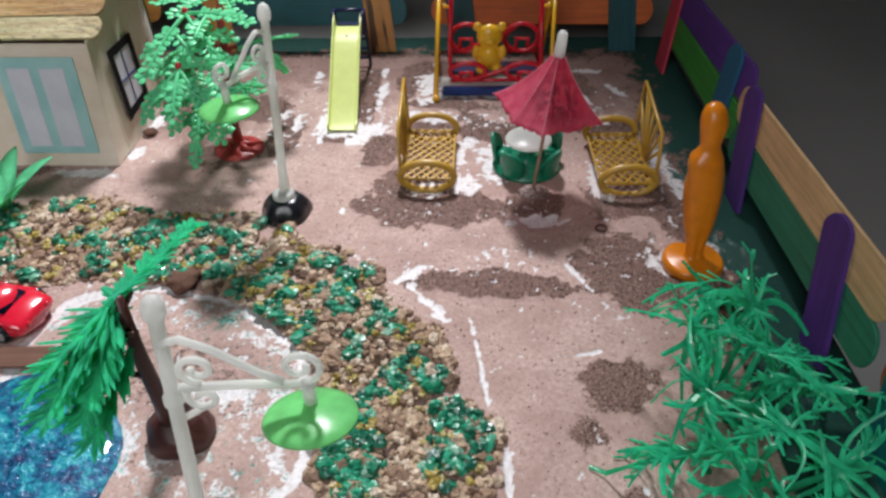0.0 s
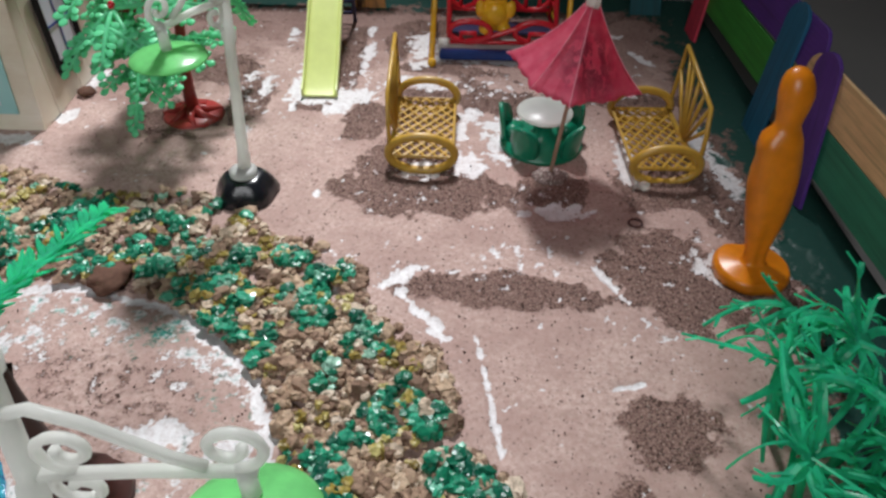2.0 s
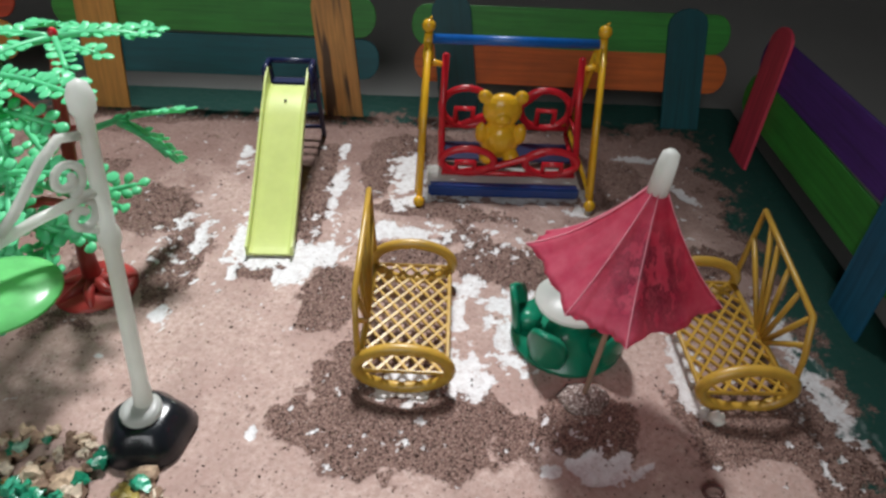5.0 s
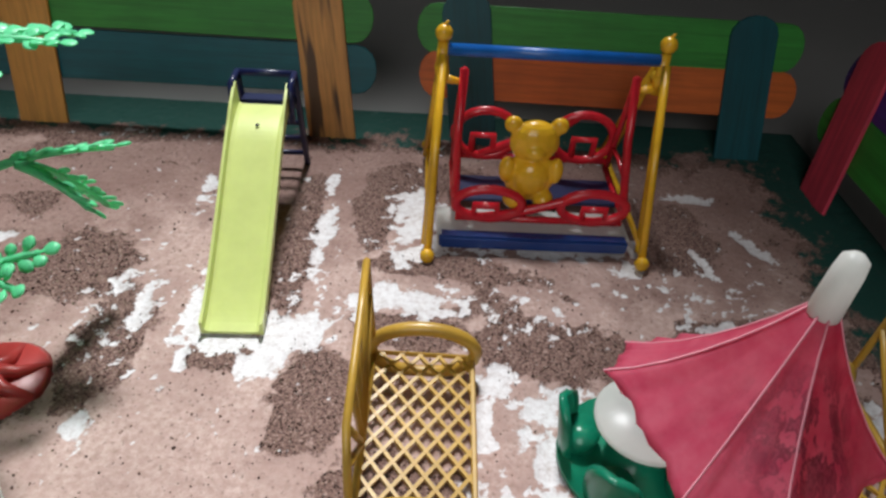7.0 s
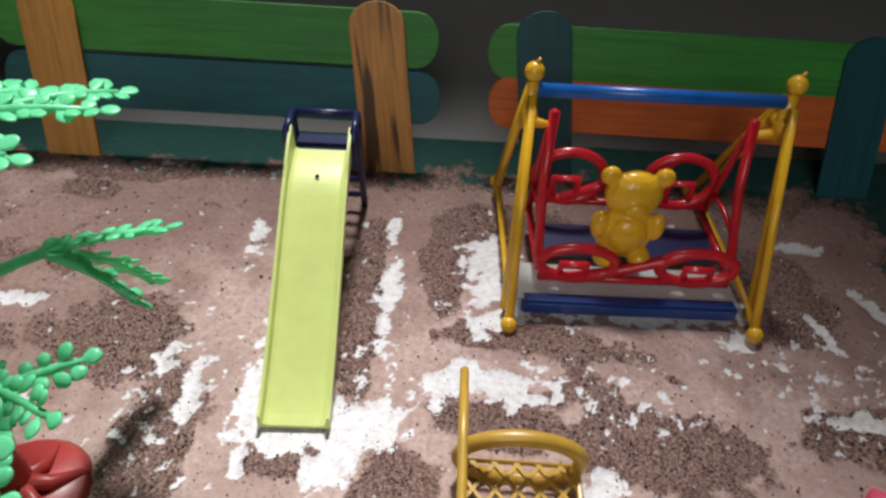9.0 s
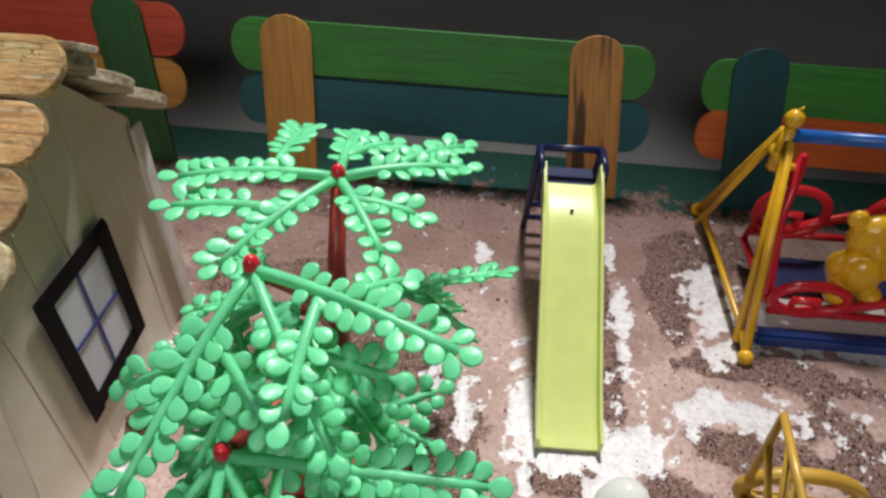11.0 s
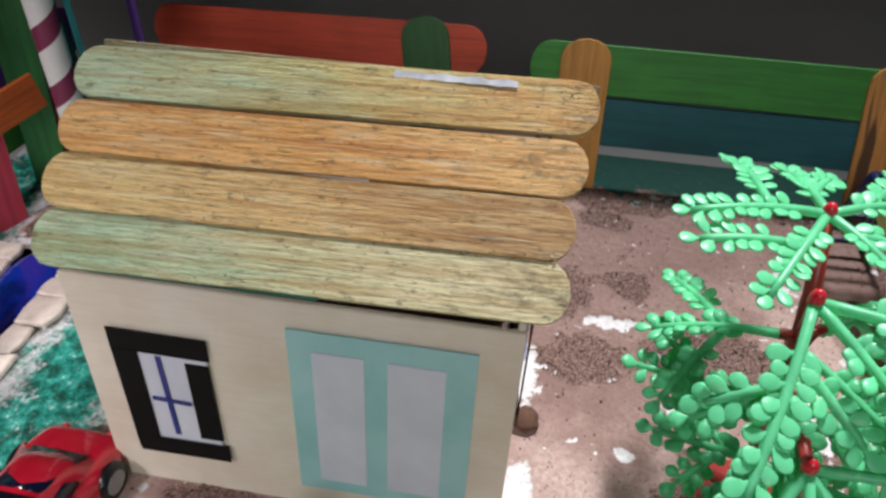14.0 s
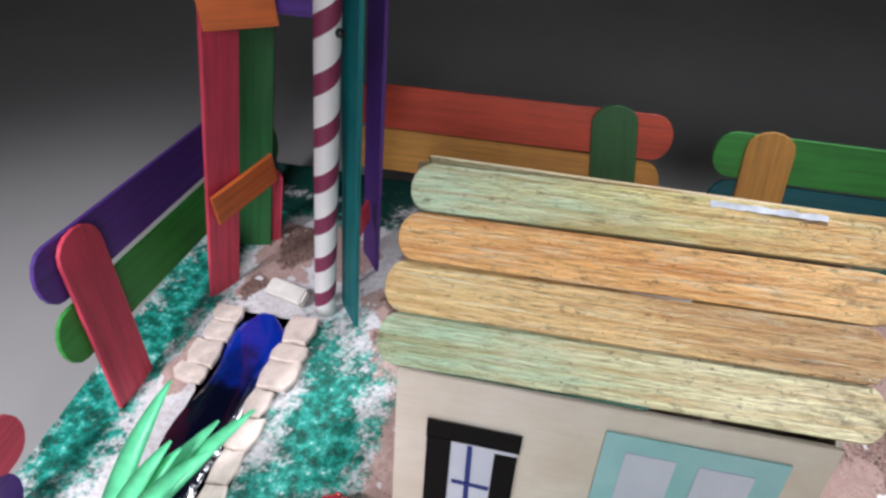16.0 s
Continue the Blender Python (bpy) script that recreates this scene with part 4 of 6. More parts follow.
# ---------------------------------------------------------------- swing
def swing():
    s = thing("swing_seat", 0.1240, 0.5550, 0, 0.8, "yellow and red plastic toy swing with a yellow bear figure on it", "swing")
    hx = 0.0460
    for sx in (-1, 1):
        bm = bmesh.new()
        x = sx * hx
        tube_into(bm, [(x, 0, 0.060), (x, 0, 0.0775)], [0.0030, 0.0022], 8)
        tube_into(bm, [(x, 0, 0.062), (x - sx * 0.009, 0, 0.0605)], [0.0024, 0.0012], 6)
        tube_into(bm, [(x, -0.004, 0.066), (x + 0, 0.004, 0.066)], 0.0030, 8)
        bmesh.ops.recalc_face_normals(bm, faces=bm.faces)
        side = part("side_frame", bm, YELLOW, s, "yellow splayed side frame with a ball finial", True)
        part("skid", tube([(x - 0.003, -0.0460, 0.003), (x - 0.003, -0.034, 0.007), (x - 0.003, 0.034, 0.007), (x - 0.003, 0.0460, 0.003)], 0.0014, 6), YELLOW, side, "", True)
        for y, w in ((-0.0455, 0.0), (-0.037, 0.001), (0.037, 0.001), (0.0455, 0.0)):
            part("leg", tube([(x + sx * w - 0.003, y, 0.002), (x, y * 0.10, 0.074)], [0.0018, 0.0016], 6), YELLOW, side, "", True)
        bm = tube([(x, 0, 0.084), (x + 0.0015, 0, 0.0862)], [0.0009, 0.0005], 5)
        bmesh.ops.create_uvsphere(bm, u_segments=12, v_segments=8, radius=0.0036, matrix=Matrix.Translation((x, 0, 0.0812)))
        part("finial", bm, YELLOW, side, "", True)
        for y in (-0.046, 0.046):
            bm = bmesh.new()
            bmesh.ops.create_uvsphere(bm, u_segments=10, v_segments=6, radius=0.0032, matrix=Matrix.Translation((x - 0.003, y, 0.0028)))
            part("foot", bm, YELLOW, side, "", True)
    part("top_bar", tube([(-hx + 0.002, 0, 0.0745), (hx - 0.002, 0, 0.0745)], 0.0026, 10), BLUE, s, "bright blue top bar", True)
    part("base_bar", box_bm(0.082, 0.006, 0.0065, 0.001), plastic("deep_blue_plastic", (0.010, 0.045, 0.20), 0.3), s, "dark blue base bar", at=pose(-0.003, -0.036, 0.0015))
    part("base_plate", box_bm(0.084, 0.020, 0.0012, 0.0003), WHITE, s, "white base plate", at=pose(-0.003, -0.026, 0.0062))
    # hanging bench: two hangers and looped front and back rails
    for sx in (-1, 1):
        bm = bmesh.new()
        x = sx * 0.0375
        tube_into(bm, [(x - sx * 0.001, 0, 0.0665), (x, -0.006, 0.040), (x, -0.022, 0.014)], 0.0019, 6)
        tube_into(bm, [(x - sx * 0.001, 0, 0.0665), (x, 0.008, 0.040), (x, 0.014, 0.014)], 0.0014, 6)
        tube_into(bm, [(x, -0.024, 0.0125), (x, -0.005, 0.0115), (x, 0.015, 0.0125)], 0.0016, 6)
        tube_into(bm, [(x, -0.016, 0.024), (x, 0.0, 0.027), (x, 0.012, 0.026)], 0.0011, 6)
        bmesh.ops.recalc_face_normals(bm, faces=bm.faces)
        part("hanger", bm, RED, s, "red hanger arm", True)
    for y, z, h, nm in ((-0.0255, 0.0165, 0.0075, "front_rail"), (0.014, 0.0290, 0.0120, "back_rail")):
        bm = bmesh.new()
        for sx in (-1, 1):
            tube_into(bm, [(sx * 0.0230 + 0.0145 * math.cos(a), y, z + h * math.sin(a)) for a in np.linspace(0, 2 * math.pi, 22)[:-1]], 0.0022, 6, True)
            tube_into(bm, [(sx * 0.0290, y, z - h * 0.9), (sx * 0.0290, y, z - 0.001), (sx * 0.0190, y, z - 0.001), (sx * 0.0190, y, z - h * 0.9)], 0.0018, 6)
        tube_into(bm, [(-0.037, y, z - h), (0.037, y, z - h)], 0.0016, 6)
        tube_into(bm, [(-0.026, y, z - h), (-0.010, y, z - 0.004), (0.010, y, z + 0.003), (0.020, y, z + h)], 0.0021, 6)
        bmesh.ops.recalc_face_normals(bm, faces=bm.faces)
        part(nm, bm, RED, s, "red looped rail", True)
    part("seat", box_bm(0.074, 0.020, 0.0016, 0.0004), NAVY, s, "dark navy seat board", at=pose(0, -0.005, 0.0100))
    # seated bear figure, filed as backrest: plain rounded lobes in one mesh
    bm = bmesh.new()
    for cx, cy, cz, rx, ry, rz in ((0, 0, 0.0225, 0.0105, 0.0060, 0.0115), (0, 0.0005, 0.0390, 0.0100, 0.0062, 0.0092), (-0.0092, 0.001, 0.0462, 0.0036, 0.0026, 0.0036), (0.0092, 0.001, 0.0462, 0.0036, 0.0026, 0.0036),
                                   (0, -0.0050, 0.0365, 0.0042, 0.0032, 0.0034), (-0.0100, -0.002, 0.0265, 0.0032, 0.0034, 0.0058), (0.0100, -0.002, 0.0265, 0.0032, 0.0034, 0.0058),
                                   (-0.0062, -0.0045, 0.0140, 0.0044, 0.0050, 0.0042), (0.0062, -0.0045, 0.0140, 0.0044, 0.0050, 0.0042), (0, -0.003, 0.0235, 0.0075, 0.0052, 0.0085)):
        bmesh.ops.create_uvsphere(bm, u_segments=14, v_segments=10, radius=1, matrix=pose(cx * 1.06 - 0.0055, cy - 0.016, 0.0135 + (cz - 0.0105) * 1.02) @ Matrix.Diagonal((rx * 1.08, ry * 1.1, rz * 1.06, 1)))
    bear = part("backrest", bm, YELLOW, s, "glossy yellow moulded bear figure sitting on the swing", True)
    melt = bear.modifiers.new("melt", "REMESH")  # the lobes run into one moulding
    melt.mode, melt.voxel_size, melt.use_smooth_shade = "VOXEL", 0.0005, True
    soft = bear.modifiers.new("soften", "SMOOTH")
    soft.factor, soft.iterations = 0.5, 5


swing()


# ---------------------------------------------------------------- lattice benches
def bench(x, y, rz, mirror, label):
    """A bench that faces +x, its length along y; mirrored it faces -x."""
    s = thing("lattice_bench", x, y, 0, rz, label, "bench", "golden garden benches")
    mx = -1 if mirror else 1
    L, D, SZ = 0.064, 0.034, 0.0085
    bars = []
    cell = D / 5.5
    for k in range(-12, 24):
        for d in (1, -1):
            # diagonal bars clipped to the seat
            pts = []
            for t in np.linspace(0, D, 2):
                pts.append((t, k * cell * 1.36 + d * t * 1.30))
            (x0, y0), (x1, y1) = pts
            lo, hi = 0.0, 1.0
            for lim, sgn in ((0.0, 1), (L, -1)):
                dy = y1 - y0
                t = (lim - y0) / dy
                if (dy > 0) == (sgn > 0):
                    lo = max(lo, t)
                else:
                    hi = min(hi, t)
            if hi - lo > 0.05:
                a = (mx * (x0 + (x1 - x0) * lo), y0 + (y1 - y0) * lo, SZ)
                b = (mx * (x0 + (x1 - x0) * hi), y0 + (y1 - y0) * hi, SZ)
                bars.append((a, b))
    bm = bmesh.new()
    tube_into(bm, [(0, 0, SZ), (mx * D, 0, SZ), (mx * D, L, SZ), (0, L, SZ)], 0.0011, 6, True)
    bmesh.ops.recalc_face_normals(bm, faces=bm.faces)
    seat = part("seat", bm, GOLD, s, "open lattice seat")
    for a, b in bars:
        part("lattice_bar", tube([a, b], 0.00082, 4), GOLD, seat)
    for yy, nm in ((0.0, 0), (L, 1)):
        bm = tube([(mx * (D / 2 + (D / 2 + 0.001) * math.cos(a)), yy, 0.0105 + 0.0108 * math.sin(a)) for a in np.linspace(0, 2 * math.pi, 28)[:-1]], 0.0024, 8, True)
        part("end_hoop", bm, GOLD, s, "oval hoop forming leg and armrest", True)
    # fan back: straight rays from a low centre to a pointed rim, leaning outwards
    bm = bmesh.new()
    lean = -0.05
    rim = [(0.0, 0.009), (0.0035, 0.026), (0.010, 0.0400), (0.028, 0.0430), (0.046, 0.0460), (L, 0.0492), (L, 0.030), (L, 0.009)]
    P3 = lambda yy, zz: (mx * lean * (zz - 0.009), yy, zz)
    tube_into(bm, [P3(*p) for p in rim], 0.0013, 6)
    tube_into(bm, [P3(0, 0.009), P3(L, 0.009)], 0.0013, 6)
    spokes = []
    for yy, zz in ((0.010, 0.0400), (0.022, 0.0420), (0.034, 0.0440), (0.047, 0.0462), (0.056, 0.0476), (L, 0.036), (0.005, 0.030)):
        spokes.append([P3(L * 0.46 + (yy - L * 0.46) * 0.12, 0.009), P3(yy, zz)])
    bmesh.ops.recalc_face_normals(bm, faces=bm.faces)
    back = part("backrest", bm, GOLD, s, "fan-shaped openwork backrest with a pointed top", True)
    for p in spokes:
        part("spindle", tube(p, 0.0012, 5), GOLD, back, "", True)
    return s


bench(0.0570, 0.3840, -1.0, False, "golden plastic garden bench with lattice seat and fan back")
bench(0.2225, 0.3790, 1.0, True, "golden plastic lattice bench beside the white pebble")


# ---------------------------------------------------------------- round table with seats
def table_set():
    s = thing("round_table", 0.1425, 0.4145, 0, 0, "round white-topped table on a green foot ringed by seats", "table")
    part("tabletop", lathe([(0.0, 0.0195), (0.0150, 0.0195), (0.0158, 0.0203), (0.0158, 0.0212), (0.0150, 0.0220), (0.0, 0.0222)], 32), WHITE, s, "smooth white round top", True)
    part("foot", lathe([(0.024, 0.0), (0.024, 0.0022), (0.010, 0.0035), (0.0055, 0.008), (0.0055, 0.016), (0.010, 0.0195)], 28), SEAT_GREEN, s, "dark green round foot", True)
    for a in (164, 236, 318, 28):
        bm = bmesh.new()
        rows = []
        for i in range(13):
            t = i / 12
            z = 0.0015 + 0.0200 * t
            w = 0.0088 * (1 - max(0.0, (t - 0.35) / 0.65) ** 2.6) ** 0.5 if t < 0.999 else 0.0012
            w *= 0.84 + 0.16 * min(1.0, t / 0.35)
            out = 0.0212 + 0.0030 * t
            bow = lambda u: -0.0030 * u * u * (w / 0.0088)
            rows.append([bm.verts.new((out + bow(u), u * w, z)) for u in np.linspace(-1, 1, 7)] + [bm.verts.new((out + 0.0026 + bow(u), u * w * 0.96, z)) for u in np.linspace(1, -1, 7)])
        for r0, r1 in zip(rows, rows[1:]):
            for q in range(14):
                bm.faces.new((r0[q], r0[(q + 1) % 14], r1[(q + 1) % 14], r1[q]))
        bm.faces.new(rows[0])
        bm.faces.new(rows[-1][::-1])
        bmesh.ops.create_cone(bm, cap_ends=True, segments=16, radius1=0.0054, radius2=0.0060, depth=0.009, matrix=Matrix.Translation((0.0172, 0, 0.0045)))
        bmesh.ops.recalc_face_normals(bm, faces=bm.faces)
        part("seat", bm, SEAT_GREEN, s, "green tub seat with a rounded back", True, pose(0, 0, 0, 0, 0, a))


table_set()


# ---------------------------------------------------------------- parasol
def parasol():
    foot, tip = Vector((0.1440, 0.3795, 0.0)), Vector((0.1550, 0.3890, 0.1065))
    s = thing("paper_parasol", foot.x, foot.y, 0, 0, "crimson pleated paper parasol with black brush marks, white cap", "parasol")
    ax = (tip - foot).normalized()
    across = Vector((0, 1, 0)).cross(ax).normalized()
    M = Matrix((across, ax.cross(across), ax)).transposed().to_4x4()
    H = (tip - foot).length
    wood, nt, b = nodes("parasol_wood", 0.6)
    nt.links.new(ramp(nt, noise_tex(nt, coords(nt, (600, 600, 40)), 1, 3), [(0.3, (0.36, 0.22, 0.15)), (0.7, (0.58, 0.42, 0.32))]), b.inputs["Base Color"])
    part("stick", lathe([(0.0011, 0.0), (0.0011, H - 0.012)], 10), wood, s, "thin wooden stick", True, M)
    part("cap", lathe([(0.0030, H - 0.0150), (0.0034, H - 0.0145), (0.0031, H - 0.004), (0.0027, H - 0.0008), (0.0012, H + 0.0004), (0.0, H + 0.0006)], 16), WHITE, s, "white paper cap", True, M)
    # canopy: eight ribs, paper folded between them
    prof = [(0.0030, H - 0.0135), (0.0068, H - 0.0200), (0.0112, H - 0.0268), (0.0162, H - 0.0336), (0.0216, H - 0.0400), (0.0272, H - 0.0456), (0.0325, H - 0.0505)]
    RIBS = [(30, 1.0, 0.0), (65, 1.0, 0.0), (100, 1.0, 0.001), (138, 1.03, 0.004), (165, 1.07, 0.006), (222, 1.0, 0.001), (258, 0.99, -0.001), (350, 1.03, -0.001), (390, 1.0, 0.0)]
    per = 12

    def canopy_point(i, r, z, k):
        """Ribs stand out straight; the paper between two of them is drawn in and creased down its middle."""
        a0, a1 = RIBS[k // per][0], RIBS[k // per + 1][0]
        f = k % per / per
        p0, p1 = (Vector((r * sc * math.cos(radians(a)), r * sc * math.sin(radians(a)), z + lift * (i / 6) ** 1.5)) for a, sc, lift in (RIBS[k // per], RIBS[k // per + 1]))
        p = p0.lerp(p1, f)
        wide = (a1 - a0) / 60
        out = Vector((p.x, p.y, 0)).normalized()
        fold = (1 - abs(2 * f - 1)) * (0.05 if wide < 0.8 else 0.10)
        crease = 0.04 * math.cos(4 * math.pi * f) * wide
        p += out * r * (0.20 * max(0.0, wide - 1) * math.sin(math.pi * f) * (1 - 0.4 * i / 6) - fold * (1 - i / 9) + crease * (0.3 + 0.5 * i / 6))
        p.z += 0.0007 * math.sin(9 * math.pi * f + i) * (i / 6) ** 2
        return p
    bm = bmesh.new()
    rows = []
    seg = per * (len(RIBS) - 1)
    fine = [(i / 3, np.interp(i / 3, range(7), [p[0] for p in prof]), np.interp(i / 3, range(7), [p[1] for p in prof])) for i in range(19)]
    for i, r, z in fine:
        rows.append([bm.verts.new(canopy_point(i, r, z, k)) for k in range(seg)])
    for r0, r1 in zip(rows, rows[1:]):
        for k in range(seg):
            bm.faces.new((r0[k], r0[(k + 1) % seg], r1[(k + 1) % seg], r1[k]))
    bmesh.ops.recalc_face_normals(bm, faces=bm.faces)
    bmesh.ops.solidify(bm, geom=bm.faces[:], thickness=0.0003)
    m, nt, b = nodes("crimson_paper", 0.6)
    v = coords(nt)
    base = ramp(nt, noise_tex(nt, v, 150, 4), [(0.3, (0.80, 0.12, 0.24)), (0.7, (0.88, 0.24, 0.35))])
    ink = noise_tex(nt, coords(nt, (260, 260, 60)), 1.0, 3)
    far = add(nt, "ShaderNodeVectorMath")
    far.operation = "DISTANCE"
    nt.links.new(v, far.inputs[0])
    far.inputs[1].default_value = (0.0035, -0.0165, H - 0.036)
    k1 = ramp(nt, ink, [(0.44, (0, 0, 0)), (0.50, (0.8,) * 3), (0.56, (0.35,) * 3), (0.64, (0.75,) * 3)])
    k2 = ramp(nt, far.outputs["Value"], [(0.006, (0.85,) * 3), (0.0125, (0.5,) * 3), (0.019, (0.06,) * 3), (0.03, (0.0,) * 3)])
    col = mix(nt, mix(nt, 1.0, k1, k2, "MULTIPLY"), base, (0.06, 0.008, 0.02))
    nt.links.new(col, b.inputs["Base Color"])
    tr = nt.nodes.new("ShaderNodeBsdfTranslucent")
    nt.links.new(col, tr.inputs[0])
    ms = add(nt, "ShaderNodeMixShader")
    ms.inputs[0].default_value = 0.62
    nt.links.new(b.outputs[0], ms.inputs[1])
    nt.links.new(tr.outputs[0], ms.inputs[2])
    clear = nt.nodes.new("ShaderNodeBsdfTransparent")
    clear.inputs[0].default_value = (0.9, 0.45, 0.55, 1)
    thin = add(nt, "ShaderNodeMixShader")
    thin.inputs[0].default_value = 0.16
    nt.links.new(ms.outputs[0], thin.inputs[1])
    nt.links.new(clear.outputs[0], thin.inputs[2])
    nt.links.new(thin.outputs[0], nt.nodes["Material Output"].inputs[0])
    can = part("canopy", bm, m, s, "crimson pleated paper canopy with brush strokes", True, M)
    edge = plastic("pale_pink_fold", (0.80, 0.32, 0.39), 0.6)
    for k in range(len(RIBS) - 1):
        part("rib", tube([canopy_point(i, r * 1.004, z + 0.0001, k * per) for i, (r, z) in enumerate(prof)], 0.00022, 4), edge, can, "pale fold over a rib")
    # clay lump that holds the stick
    clay, nt, b = nodes("grey_clay", 0.9)
    nt.links.new(ramp(nt, noise_tex(nt, coords(nt), 900, 3), [(0.35, (0.08, 0.05, 0.045)), (0.55, (0.24, 0.17, 0.15)), (0.68, (0.6, 0.55, 0.52))]), b.inputs["Base Color"])
    bm = bmesh.new()
    bmesh.ops.create_icosphere(bm, subdivisions=3, radius=1)
    for vv in bm.verts:
        vv.co *= 1 + 0.25 * noise.noise(vv.co * 2.2)
        vv.co = Vector((vv.co.x * 0.010, vv.co.y * 0.008, max(-0.001, vv.co.z * 0.0045)))
    part("clay_foot", bm, clay, s, "rough sandy clay lump at the foot", True)


parasol()


# ---------------------------------------------------------------- statue
def statue():
    bm = bmesh.new()
    sec = [(0.0, 0.0168), (0.0038, 0.0172), (0.0056, 0.0162), (0.0064, 0.0150), (0.0068, 0.0064), (0.0085, 0.0052), (0.013, 0.0051), (0.019, 0.0064), (0.028, 0.0084), (0.036, 0.0096), (0.043, 0.0103), (0.050, 0.0102),
           (0.056, 0.0094), (0.061, 0.0085), (0.0655, 0.0076), (0.0685, 0.0062), (0.0710, 0.0053), (0.0740, 0.0055), (0.0780, 0.0062), (0.0835, 0.0068), (0.0875, 0.0065), (0.0908, 0.0052), (0.0928, 0.0032), (0.0937, 0.0006)]
    seg = 28
    rows = []
    for z, r in sec:
        lean = 0.0195 * max(0.0, z - 0.006) / 0.087
        deep = 1.0 if z < 0.0066 or z > 0.073 else 0.86
        row = []
        for k in range(seg):
            a = 2 * math.pi * k / seg
            legs = 1 - 0.34 * math.exp(-((z - 0.016) / 0.012) ** 2) * math.exp(-(math.cos(a) / 0.28) ** 2)
            # arms folded to the breast and a waist show as shallow swells
            arms = 1 + 0.34 * math.exp(-((z - 0.0635) / 0.0042) ** 2) * math.exp(-((math.cos(a) + 0.9) / 0.40) ** 2) + 0.05 * math.cos(5 * a + z * 120) * math.exp(-((z - 0.050) / 0.016) ** 2) + 0.12 * math.exp(-((z - 0.082) / 0.005) ** 2) * math.exp(-((math.cos(a) - 0.9) / 0.35) ** 2) + 0.10 * math.exp(-((z - 0.051) / 0.004) ** 2) * math.exp(-((math.sin(a) + 1) / 0.35) ** 2)
            row.append(bm.verts.new((-0.0012 * z / 0.09 + r * arms * math.cos(a), lean + r * deep * arms * math.sin(a) * legs, z)))
        rows.append(row)
    for r0, r1 in zip(rows, rows[1:]):
        for k in range(seg):
            bm.faces.new((r0[k], r0[(k + 1) % seg], r1[(k + 1) % seg], r1[k]))
    bm.faces.new(rows[0][::-1])
    bm.faces.new(rows[-1])
    ob = link("garden_statue", bm, ORANGE, None, True)
    ob.matrix_basis = pose(0.2300, 0.3080, 0.0, 0, 0, 4)
    tagged(ob, "glossy orange plastic standing figure on a round base", "statue")


statue()


